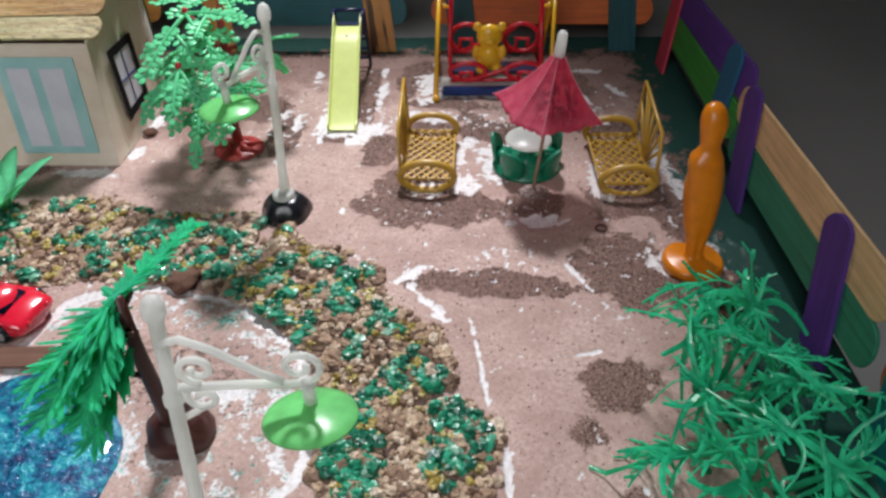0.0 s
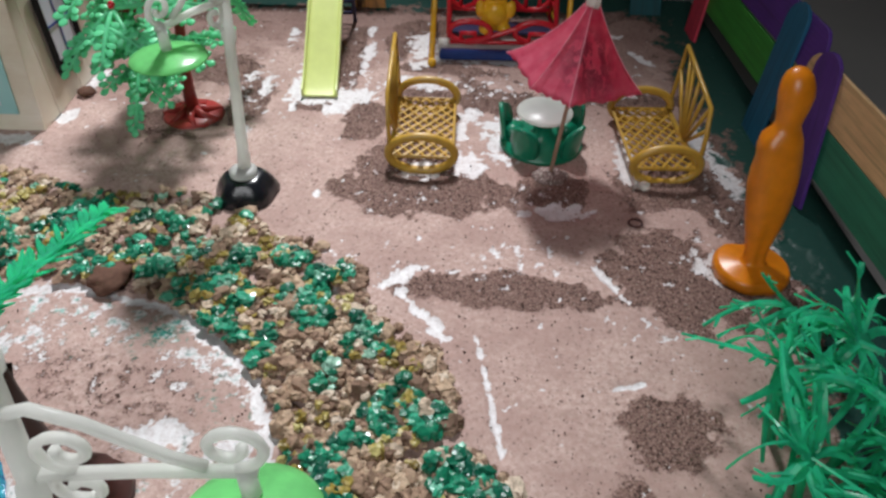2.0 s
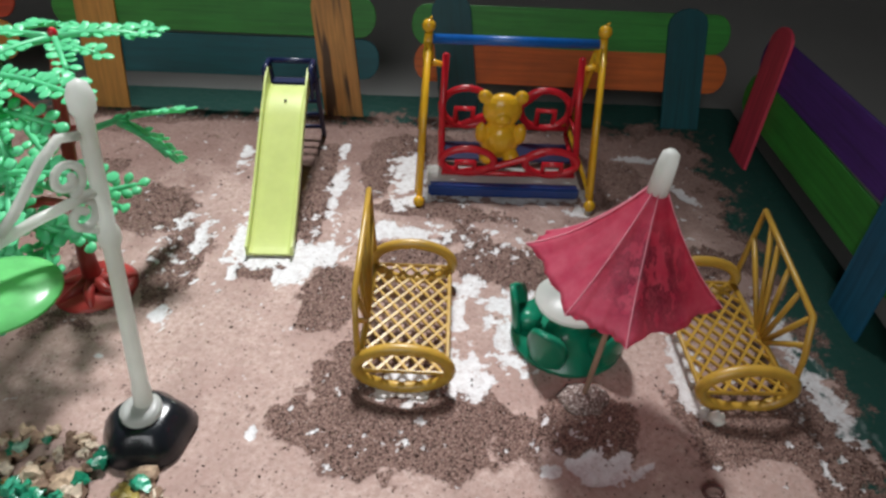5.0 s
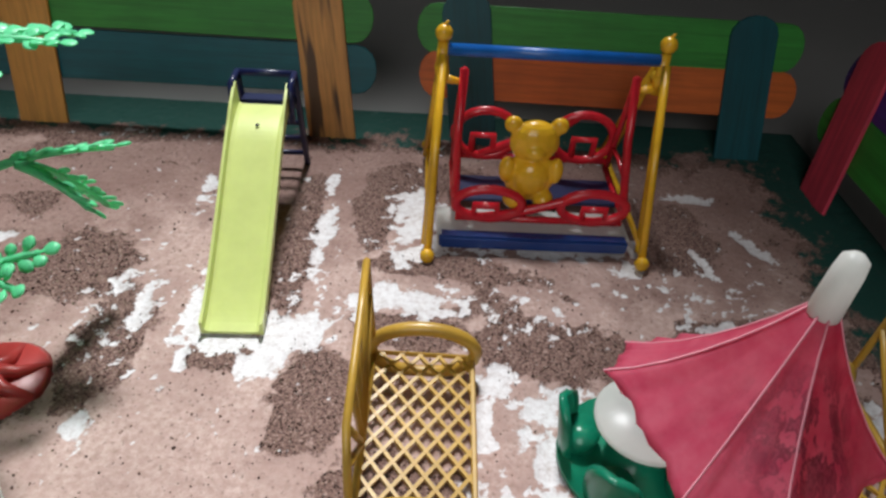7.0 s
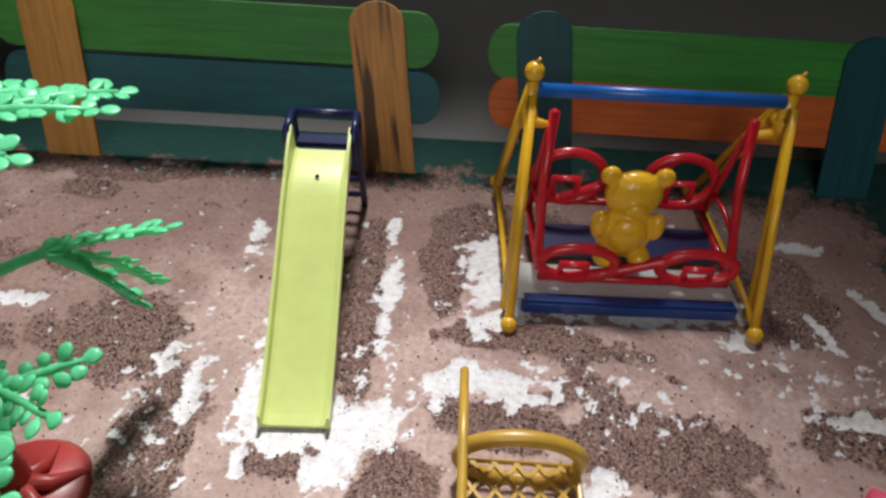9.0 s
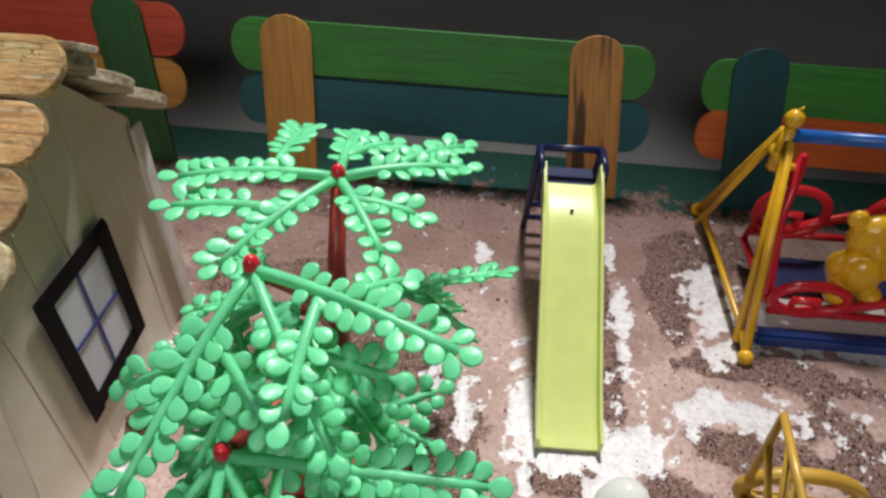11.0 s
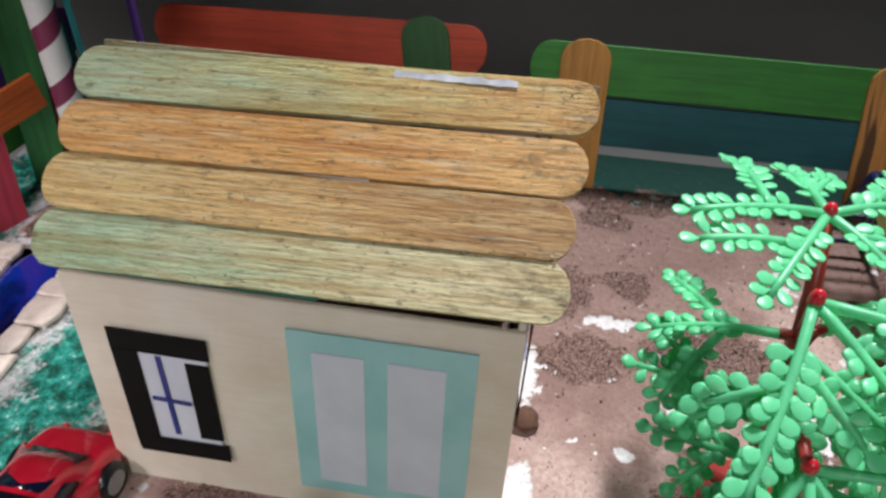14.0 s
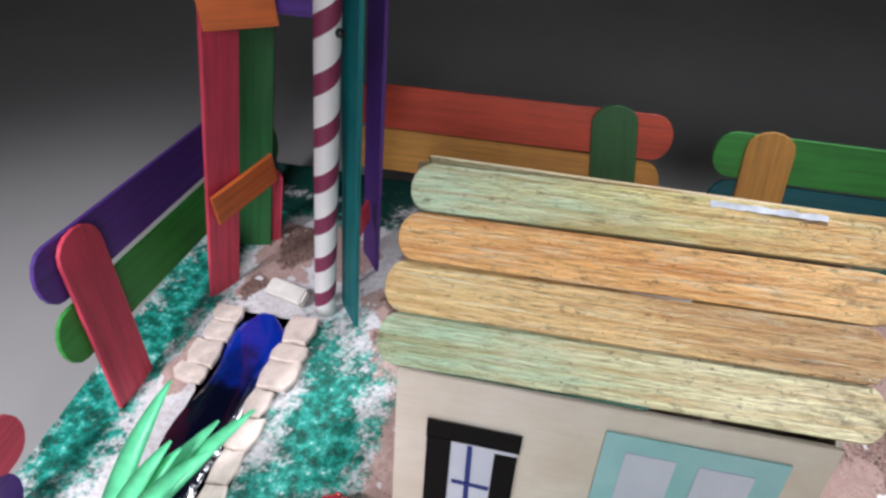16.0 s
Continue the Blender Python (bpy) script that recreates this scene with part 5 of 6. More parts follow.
# ---------------------------------------------------------------- street lamps
def street_lamp(x, y, rz, lean, az, arm, tall, tip, label):
    s = thing("street_lamp", x, y, 0, rz, label, "lamp", "white garden lamps")
    bm = bmesh.new()
    rows = []
    for r, z in ((0.0155, 0.0), (0.0160, 0.0015), (0.0140, 0.0065), (0.0105, 0.0112), (0.0085, 0.0125)):
        rows.append([bm.verts.new((r * (1 + 0.06 * math.cos(5 * 2 * math.pi * k / 40) * (z < 0.012)) * math.cos(2 * math.pi * k / 40), r * (1 + 0.06 * math.cos(5 * 2 * math.pi * k / 40) * (z < 0.012)) * math.sin(2 * math.pi * k / 40), z)) for k in range(40)])
    for r0, r1 in zip(rows, rows[1:]):
        for k in range(40):
            bm.faces.new((r0[k], r0[(k + 1) % 40], r1[(k + 1) % 40], r1[k]))
    bm.faces.new(rows[0][::-1])
    bm.faces.new(rows[-1])
    part("base", bm, BLACK, s, "glossy black lobed base", True)
    part("collar", lathe([(0.0068, 0.0120), (0.0070, 0.0150), (0.0050, 0.0160), (0.0040, 0.0160)], 20), WHITE, s, "white collar ring", True)
    X = lambda z: lean[0] * z
    Y = lambda z: lean[1] * z
    bm = bmesh.new()
    prof = [(0.014, 0.0034), (0.022, 0.0032), (0.024, 0.0028), (0.055, 0.0026), (0.075, 0.0025), (0.077, 0.0034), (0.080, 0.0034), (0.082, 0.0025), (0.112, 0.0024), (0.1135, 0.0036), (0.117, 0.0038), (0.120, 0.0026), (0.1212, 0.0006)]
    prof = [(z if z < 0.05 else 0.05 + (z - 0.05) * tall, r) for z, r in prof]
    tube_into(bm, [(X(z), Y(z), z) for z, r in prof], [r for z, r in prof], 12)
    bmesh.ops.recalc_face_normals(bm, faces=bm.faces)
    part("pole", bm, WHITE, s, "slender milky white pole", True)
    # bracket: flat bar, rising brace and scrolls, along +x
    ax = X(az)
    bm = bmesh.new()
    ay = Y(az)
    tube_into(bm, [(ax, ay, az - 0.002), (ax + arm * 0.018, ay, az - 0.001), (ax + arm * 0.0345, ay, az - 0.002)], 0.0016, 7)
    tube_into(bm, [(ax + arm * 0.001, ay, az + arm * 0.014), (ax + arm * 0.006, ay, az + arm * 0.0155), (ax + arm * 0.012, ay, az + arm * 0.012), (ax + arm * 0.022, ay, az + arm * 0.003), (ax + arm * 0.027, ay, az)], 0.0014, 7)

    def scroll(cx, cz, r, a0, turns, d):
        n = 22
        return [(cx + d * r * (1 - 0.72 * i / n) * math.cos(a0 + turns * 2 * math.pi * i / n), ay, cz + r * (1 - 0.72 * i / n) * math.sin(a0 + turns * 2 * math.pi * i / n)) for i in range(n + 1)]
    tube_into(bm, [(ax, ay, az - 0.018), (ax + arm * 0.003, ay, az - 0.015), (ax + arm * 0.008, ay, az - 0.0105)], 0.0012, 6)
    tube_into(bm, [(ax + arm * 0.0325, ay, az - 0.001), (ax + arm * 0.0325, ay, az - 0.011)], [0.0020, 0.0024], 8)
    bmesh.ops.recalc_face_normals(bm, faces=bm.faces)
    br = part("bracket", bm, WHITE, s, "white scrolled bracket", True)
    for sc in (scroll(ax + arm * 0.0315, az + arm * 0.0050, arm * 0.0056, -1.57, 1.3, 1), scroll(ax + arm * 0.0075, az + arm * 0.0050, arm * 0.0050, -1.57, 1.3, -1), scroll(ax + arm * 0.0068, az - 0.0072, arm * 0.0048, 1.57, 1.2, 1)):
        part("scroll", tube(sc, 0.0013, 6), WHITE, br, "", True)
    m = bpy.data.materials.get("lime_translucent") or leaf_plastic("lime_translucent", (0.26, 0.80, 0.30), 0.25, 0.45, 0.12)
    prof = [(0.0, -0.0110), (0.0030, -0.0112), (0.0080, -0.0120), (0.0130, -0.0132), (0.0158, -0.0144), (0.0162, -0.0150), (0.0156, -0.0150), (0.0126, -0.0142), (0.0080, -0.0130), (0.0030, -0.0123), (0.0, -0.0122)]
    part("shade", lathe(prof, 36), m, s, "translucent light green saucer shade", True, Matrix.Translation((ax + arm * 0.0325, ay, az - 0.0110)) @ pose(0, 0, 0.0110, tip, 0, 0))
    part("bulb", lathe([(0.0, -0.020), (0.0020, -0.0190), (0.0028, -0.0160), (0.0022, -0.0120)], 14), WHITE, s, "small milky bulb", True, Matrix.Translation((ax + arm * 0.0325, ay, az)))
    return s


street_lamp(-0.0155, 0.3580, -118.6, (-0.1406, -0.0430), 0.0985, 1.125, 1.10, 0, "white plastic garden lamp on a glossy black lobed base")
street_lamp(-0.0030, 0.1408, 3, (0.076, 0.107), 0.0850, 1.36, 1.0, -15, "milky white garden lamp beside the gravel strip")


# ---------------------------------------------------------------- plants
def leaflet(bm, c, d, up, l, w, t=0.0007, ring=((0.0, 0.22), (0.18, 0.66), (0.45, 1.0), (0.72, 0.94), (0.92, 0.55), (1.0, 0.16))):
    """A thick leaf from c along d; ring: its half width along the way."""
    d, up = d.normalized(), up.normalized()
    s = d.cross(up).normalized()
    up = s.cross(d)
    rows = []
    for f, k in ring:
        p = c + d * (l * f)
        h = t * min(1.0, k * 1.6)
        rows.append([bm.verts.new(p + s * (w * k * a) + up * h * b) for a, b in ((-1, 0), (-0.70, 0.8), (0.70, 0.8), (1, 0), (0, -0.8))])
    for r0, r1 in zip(rows, rows[1:]):
        for q in range(5):
            bm.faces.new((r0[q], r0[(q + 1) % 5], r1[(q + 1) % 5], r1[q]))
    bm.faces.new(rows[-1])


BUTTON = ((0.0, 0.24), (0.26, 0.28), (0.40, 0.70), (0.56, 0.98), (0.72, 1.0), (0.86, 0.76), (0.96, 0.40), (1.0, 0.12))


def fern_branch(bm, leaves, o, tip, up, rnd, ls, start=0.22):
    """A rib from o to tip; its paired button-ended leaflets go into leaves as (foot, way, up, length, half width)."""
    d = tip - o
    length = d.length
    d, up = d.normalized(), up.normalized()
    s = d.cross(up).normalized()
    up = s.cross(d)
    n = 8
    at = lambda f: o.lerp(tip, f) + up * (0.055 * length * 4 * f * (1 - f))
    tube_into(bm, [at(i / n) for i in range(n + 1)], [0.00150 - 0.0004 * i / n for i in range(n + 1)], 6)
    cnt = max(3, round(length * (1 - start) / (ls * 0.60)))
    for i in range(cnt):
        for sg in (-1, 1):
            f = start + (1 - start) * (i + 0.25 + 0.16 * sg + rnd.uniform(-0.16, 0.16)) / cnt
            dd = d * rnd.uniform(0.35, 0.95) + s * sg * 0.9 + up * rnd.uniform(-0.10, 0.34)
            leaves.append((at(min(1.0, f)), dd, up + s * rnd.uniform(-0.3, 0.3), ls * rnd.uniform(0.78, 1.16), ls * rnd.uniform(0.29, 0.37)))
    leaves.append((at(0.97), d, up, ls * 1.05, ls * 0.36))


def leaf_matrix(p, d, up, l, w, t):
    d, up = d.normalized(), up.normalized()
    s = d.cross(up).normalized()
    up = s.cross(d)
    m = Matrix((d * l, s * w, up * t)).transposed().to_4x4()
    m.translation = p
    return m


def unit_leaf():
    bm = bmesh.new()
    leaflet(bm, Vector((0, 0, 0)), Vector((1, 0, 0)), Vector((0, 0, 1)), 1.0, 1.0, 1.0, BUTTON)
    bmesh.ops.recalc_face_normals(bm, faces=bm.faces)
    me = bpy.data.meshes.new("leaflet")
    bm.to_mesh(me)
    bm.free()
    for f in me.polygons:
        f.use_smooth = True
    me.materials.append(FERN)
    return me


def fern_tree():
    rnd = random.Random(11)
    base = Vector((-0.0665, 0.4350, 0))
    s = thing("plastic_tree", base.x, base.y, 0, 0, "bright green plastic fern-leaved tree on a red-brown trunk", "tree")
    L3 = lambda p: Vector(p) - base
    bm = bmesh.new()
    tube_into(bm, [L3(p) for p in ((-0.0665, 0.4350, 0.001), (-0.0670, 0.4370, 0.018), (-0.0680, 0.4440, 0.038), (-0.0668, 0.4500, 0.060), (-0.0680, 0.4580, 0.083), (-0.0685, 0.4690, 0.1015))], [0.0044, 0.0036, 0.0032, 0.0028, 0.0024, 0.0019], 9)
    for k in range(7):
        a = 2 * math.pi * k / 7 + 0.3
        tube_into(bm, [(0, 0, 0.006), (0.008 * math.cos(a), 0.008 * math.sin(a), 0.003), (0.018 * math.cos(a + 0.2), 0.016 * math.sin(a + 0.2), 0.0012)], [0.0030, 0.0024, 0.0012], 6)
    bmesh.ops.create_cone(bm, cap_ends=True, segments=24, radius1=0.0185, radius2=0.0165, depth=0.002, matrix=Matrix.Translation((0, 0, 0.001)))
    top, fore, low, hang = (-0.0685, 0.4690, 0.1015), (-0.0800, 0.4340, 0.1012), (-0.0800, 0.4030, 0.0780), (-0.0750, 0.4170, 0.0540)
    for a, b in (((-0.0672, 0.4520, 0.064), fore), ((-0.0672, 0.4480, 0.052), low), ((-0.0680, 0.4440, 0.038), hang), ((-0.0672, 0.4520, 0.062), (-0.0600, 0.4570, 0.0690)), ((-0.0672, 0.4520, 0.062), (-0.0760, 0.4480, 0.0740))):
        a, b = L3(a), L3(b)
        tube_into(bm, [a, (a + b) / 2 + Vector((0, 0, 0.004)), b], [0.0022, 0.0019, 0.0017], 6)
    bmesh.ops.recalc_face_normals(bm, faces=bm.faces)
    part("trunk", bm, BARK, s, "red-brown trunk with splayed roots", True)

    leaf, made = unit_leaf(), [0]

    def frond(o, tip, up, side=(), ls=0.0061):
        """A frond from o to tip; side: where along it a side rib leaves, and that rib's tip."""
        o, tip, up = L3(o), L3(tip), Vector(up)
        bm, leaves = bmesh.new(), []
        fern_branch(bm, leaves, o, tip, up, rnd, ls, 0.24)
        for f, end in side:
            fern_branch(bm, leaves, o.lerp(tip, f) + up.normalized() * 0.001, L3(end), up, rnd, ls, 0.28)
        single = leaves if made[0] + len(leaves) <= 300 else []
        if not single:
            for p, dd, u, l, w in leaves:
                leaflet(bm, p, dd, u, l, w, 0.0007, BUTTON)
        bmesh.ops.recalc_face_normals(bm, faces=bm.faces)
        ob = part("frond", bm, FERN, s, "", True)
        made[0] += len(single)
        for p, dd, u, l, w in single:
            lf = new("leaflet", leaf)
            lf.parent = ob
            lf.matrix_basis = leaf_matrix(p, dd, u, l, w, 0.0007)

    flat = (0.05, -0.08, 1)
    frond(top, (-0.0372, 0.4820, 0.0985), flat, [(0.34, (-0.0383, 0.4960, 0.0960))])
    frond(top, (-0.0710, 0.5010, 0.0935), flat, [(0.35, (-0.0590, 0.4960, 0.0950))])
    frond(top, (-0.1066, 0.4620, 0.1030), flat, [(0.42, (-0.0860, 0.5030, 0.0930))])
    frond(top, (-0.0890, 0.4370, 0.0985), flat, [(0.45, (-0.1049, 0.4523, 0.1015))])
    frond(top, (-0.0538, 0.4453, 0.0985), flat, [(0.35, (-0.0480, 0.4600, 0.0990))])
    tilt = (-0.05, -0.55, 1)
    frond(fore, (-0.0342, 0.4162, 0.1020), (0.05, -0.25, 1), [(0.36, (-0.0646, 0.4005, 0.0975)), (0.45, (-0.0480, 0.4380, 0.0980))], 0.0064)
    frond(fore, (-0.0970, 0.3900, 0.0780), tilt, [(0.30, (-0.0700, 0.4060, 0.0850)), (0.42, (-0.1030, 0.4140, 0.0830))], 0.0066)
    frond(low, (-0.0260, 0.4000, 0.0820), tilt, [(0.40, (-0.0500, 0.3800, 0.0730))], 0.0062)
    frond(low, (-0.0796, 0.3745, 0.0590), tilt, [(0.35, (-0.0600, 0.3850, 0.0640)), (0.35, (-0.0970, 0.3860, 0.0640))], 0.0064)
    frond(fore, (-0.0560, 0.4000, 0.0880), tilt, [(0.45, (-0.0480, 0.4160, 0.0920))], 0.0064)
    frond(low, (-0.0580, 0.3780, 0.0560), tilt, [(0.4, (-0.0420, 0.3930, 0.0640))], 0.0064)
    frond(low, (-0.0990, 0.3800, 0.0560), tilt, [], 0.0064)
    frond(hang, (-0.0420, 0.4090, 0.0480), tilt, [(0.4, (-0.0520, 0.3920, 0.0440))], 0.0062)
    frond(hang, (-0.0960, 0.4040, 0.0480), tilt, [], 0.0062)
    frond((-0.0600, 0.4570, 0.0670), (-0.0241, 0.4722, 0.0702), (-0.18, 0.30, 0.93), [(0.35, (-0.0389, 0.4853, 0.0380)), (0.30, (-0.0330, 0.4640, 0.0520))])
    frond((-0.0760, 0.4480, 0.0740), (-0.1080, 0.4540, 0.0630), (-0.15, 0.1, 1), [(0.4, (-0.1000, 0.4760, 0.0640)), (0.4, (-0.1070, 0.4300, 0.0600))])
    frond(hang, (-0.0792, 0.3871, 0.0192), (-0.1, -1, 0.8), [(0.4, (-0.0610, 0.3930, 0.0330))])
    # dense lower whorl
    frond(hang, (-0.1050, 0.4310, 0.0440), tilt, [(0.45, (-0.0990, 0.4160, 0.0420)), (0.40, (-0.0960, 0.4420, 0.0480))], 0.0062)
    frond((-0.0690, 0.4440, 0.0440), (-0.1120, 0.4440, 0.0570), (-0.3, -0.3, 1), [(0.5, (-0.0980, 0.4270, 0.0540)), (0.5, (-0.1020, 0.4620, 0.0540))], 0.0062)
    frond((-0.0690, 0.4440, 0.0440), (-0.0400, 0.4280, 0.0500), tilt, [(0.45, (-0.0400, 0.4440, 0.0500)), (0.5, (-0.0480, 0.4140, 0.0430))], 0.0062)
    frond(hang, (-0.0730, 0.3880, 0.0400), tilt, [(0.4, (-0.0580, 0.3960, 0.0400)), (0.4, (-0.0890, 0.3930, 0.0400))], 0.0064)
    frond((-0.0760, 0.4370, 0.0840), (-0.0900, 0.4030, 0.0660), tilt, [(0.4, (-0.0760, 0.4050, 0.0680)), (0.4, (-0.1020, 0.4200, 0.0680))], 0.0063)
    frond((-0.0740, 0.4400, 0.0780), (-0.0480, 0.4140, 0.0690), tilt, [(0.45, (-0.0600, 0.4040, 0.0660))], 0.0063)
    for c in (top, fore, low):
        bm = bmesh.new()
        bmesh.ops.create_uvsphere(bm, u_segments=10, v_segments=8, radius=1, matrix=Matrix.Translation(L3(c) + Vector((0, 0, 0.0012))) @ Matrix.Diagonal((0.0020, 0.0020, 0.0030, 1)))
        part("twig_tip", bm, RED, s, "rounded red twig tip", True)


fern_tree()


def fir_tree():
    rnd = random.Random(4)
    s = thing("plastic_palm_tree", -0.0300, 0.1860, 0, 0, "green plastic feather-leaved tree with dark brown trunk", "tree")
    bm = bmesh.new()
    tube_into(bm, [(0, 0, 0.0), (0.001, 0.0, 0.03), (0.0, 0.001, 0.06), (0.001, 0.002, 0.088)], [0.0042, 0.0034, 0.0030, 0.0022], 8)
    for z, a in ((0.03, 30), (0.045, 200), (0.058, 100), (0.07, 320), (0.08, 60)):
        tube_into(bm, [(0, 0, z), (0.008 * math.cos(radians(a)), 0.008 * math.sin(radians(a)), z + 0.006)], [0.0018, 0.0008], 5)
    bmesh.ops.create_icosphere(bm, subdivisions=3, radius=1, matrix=pose(0.002, 0.002, 0.004) @ Matrix.Diagonal((0.015, 0.013, 0.012, 1)))
    for v in bm.verts:
        if v.co.z < 0.017:
            v.co *= 1 + 0.18 * noise.noise(v.co * 160)
            v.co.z = max(v.co.z, -0.001)
    bmesh.ops.recalc_face_normals(bm, faces=bm.faces)
    part("trunk", bm, BROWN, s, "dark brown trunk on a lumpy foot", True)
    for z, ang, length, dip, wide in ((0.088, 84, 0.066, -0.22, 0.75), (0.088, 238, 0.038, -0.34, 1.0), (0.086, 250, 0.045, -0.42, 1.05), (0.082, 264, 0.041, -0.50, 1.0),
                                      (0.070, 243, 0.036, -0.45, 1.0), (0.064, 257, 0.038, -0.50, 1.0), (0.072, 228, 0.026, -0.30, 0.8), (0.080, 120, 0.026, -0.30, 0.8)):
        bm = bmesh.new()
        d = Vector((math.cos(radians(ang)), math.sin(radians(ang)), dip)).normalized()
        up = Vector((0, 0, 1))
        sd = d.cross(up).normalized()
        n = int(length / 0.0010)
        o = Vector((0, 0, z))
        tube_into(bm, [o + d * length * i / 6 for i in range(7)], [0.0013 - 0.0001 * i for i in range(7)], 5)
        for i in range(2, n):
            f = i / n
            p = o + d * length * f
            wl = wide * (0.0115 * (1 - 0.45 * f) + 0.002)
            for sg in (-1, 1):
                dd = d * rnd.uniform(0.7, 1.0) + sd * sg * rnd.uniform(0.35, 0.75) + up * rnd.uniform(-0.25, 0.45)
                leaflet(bm, p, dd, up, wl * rnd.uniform(0.6, 1.2), 0.0009, 0.0004)
        bmesh.ops.recalc_face_normals(bm, faces=bm.faces)
        part("frond", bm, FIR, s, "", False)


fir_tree()


def reed_clump():
    """A low sprawling clump of flat plastic weed: many thin branching ribbons."""
    rnd = random.Random(21)
    s = thing("plastic_weed_clump", 0.2160, 0.1970, 0, 0, "sprawling clump of thin glossy green plastic weed", "plant")

    def ribbon(bm, pts, w):
        n = len(pts)
        roll = Vector((rnd.uniform(-0.9, 0.9), rnd.uniform(-0.9, 0.9), 1))
        rows = []
        for i, p in enumerate(pts):
            d = (pts[min(i + 1, n - 1)] - pts[max(i - 1, 0)]).normalized()
            sd = d.cross(roll)
            sd = sd.normalized() if sd.length > 1e-4 else Vector((1, 0, 0))
            up = sd.cross(d)
            k = w * (1 - 0.45 * (i / (n - 1)) ** 2)
            rows.append([bm.verts.new(p - sd * k), bm.verts.new(p + up * 0.0004), bm.verts.new(p + sd * k), bm.verts.new(p - up * 0.0004)])
        for r0, r1 in zip(rows, rows[1:]):
            for q in range(4):
                bm.faces.new((r0[q], r0[(q + 1) % 4], r1[(q + 1) % 4], r1[q]))
        bm.faces.new(rows[0][::-1])
        bm.faces.new(rows[-1])
    # crowns: a flat hub with notched straps arching out of it
    hubs = [(0.004, 0.054, 0.034), (0.014, 0.034, 0.042), (-0.014, 0.026, 0.040), (0.004, 0.004, 0.048), (0.022, -0.004, 0.036), (-0.018, -0.008, 0.036), (0.006, -0.030, 0.040), (0.024, -0.040, 0.030), (-0.012, -0.044, 0.030), (0.008, -0.066, 0.030), (0.026, 0.016, 0.030), (-0.026, -0.028, 0.022)]
    for hx, hy, hz in hubs:
        o = Vector((hx, hy, hz))
        tilt = Euler((rnd.uniform(-0.8, 0.6), rnd.uniform(-0.7, 0.7), 0)).to_matrix()
        crown = part("crown", lathe([(0.0, -0.0004), (0.0036, -0.0005), (0.0040, 0.0), (0.0036, 0.0005), (0.0, 0.0006)], 16), REED, s, "", True, Matrix.Translation(o) @ tilt.to_4x4())
        part("stalk", tube([(hx * 0.5, hy * 0.8, 0.0), (hx * 0.8, hy * 0.92, hz * 0.6), (hx, hy, hz)], [0.0018, 0.0014, 0.0012], 6), REED, s, "", True)
        turns = rnd.randint(17, 21)
        for k in range(turns):
            a = rnd.uniform(0, 2 * math.pi)
            reach = rnd.uniform(0.012, 0.034)
            rise, drop = rnd.uniform(-0.3, 0.6), rnd.uniform(-0.1, 1.1)
            d = tilt @ Vector((math.cos(a), math.sin(a), 0))
            bend = tilt @ Vector((-math.sin(a), math.cos(a), 0)) * rnd.uniform(-1.0, 1.0)
            pts = [d * (0.0030 + reach * f * (1 - 0.2 * f)) + bend * reach * f * f + Vector((0, 0, reach * (rise * f - drop * f * f))) for f in (0, 0.14, 0.28, 0.42, 0.56, 0.70, 0.85, 1)]
            for p in pts:
                p.z = max(p.z, 0.0012 - hz)
            bm = bmesh.new()
            ribbon(bm, pts, rnd.choice((0.0009, 0.0012, 0.0017)))
            for i in (2, 4, 5, 6):
                if rnd.random() < 0.55:
                    dd = (pts[i] - pts[i - 1]).normalized()
                    sd = dd.cross(Vector((0, 0, 1))).normalized() * rnd.choice((-1, 1))
                    ln = rnd.uniform(0.003, 0.008)
                    ribbon(bm, [pts[i] + (dd * 0.75 + sd * 0.65) * ln * f for f in (0, 0.5, 1)], 0.0009)
            bmesh.ops.recalc_face_normals(bm, faces=bm.faces)
            strap = part("strap", bm, REED, crown, "", False)
            strap.matrix_basis = tilt.to_4x4().inverted()


reed_clump()


def broad_plant(x, y, rz, blades, seed, span, width, fan, label):
    rnd = random.Random(seed)
    s = thing("leafy_plant", x, y, 0, rz, label, "plant", "broad-leaved plastic plants")
    for k in range(blades):
        a = radians(fan[0] + (fan[1] - fan[0]) * (k + 0.5) / blades) + rnd.uniform(-0.2, 0.2)
        L = rnd.uniform(*span)
        el = rnd.uniform(0.75, 1.25)
        d = Vector((math.cos(a), math.sin(a), 0))
        bm = bmesh.new()
        rows = []
        for i in range(11):
            f = i / 10
            p = d * (0.002 + L * f * math.cos(el) + 0.25 * L * f * f) + Vector((0, 0, 0.001 + L * f * math.sin(el) - 0.22 * L * f * f))
            w = width * math.sin(math.pi * (0.08 + 0.92 * f)) ** 0.8 + 0.0006
            sd = Vector((-d.y, d.x, 0))
            rows.append([bm.verts.new(p - sd * w + Vector((0, 0, 0.3 * w))), bm.verts.new(p), bm.verts.new(p + sd * w + Vector((0, 0, 0.3 * w))), bm.verts.new(p - Vector((0, 0, 0.0008)))])
        for r0, r1 in zip(rows, rows[1:]):
            for q in range(4):
                bm.faces.new((r0[q], r0[(q + 1) % 4], r1[(q + 1) % 4], r1[q]))
        bm.faces.new(rows[-1])
        bm.faces.new(rows[0][::-1])
        bmesh.ops.recalc_face_normals(bm, faces=bm.faces)
        part("leaf", bm, FERN, s, "", True)
    part("root_disc", lathe([(0.008, 0.0), (0.008, 0.001), (0.003, 0.004), (0.0, 0.005)], 16), FIR, s, "", True)
    return s


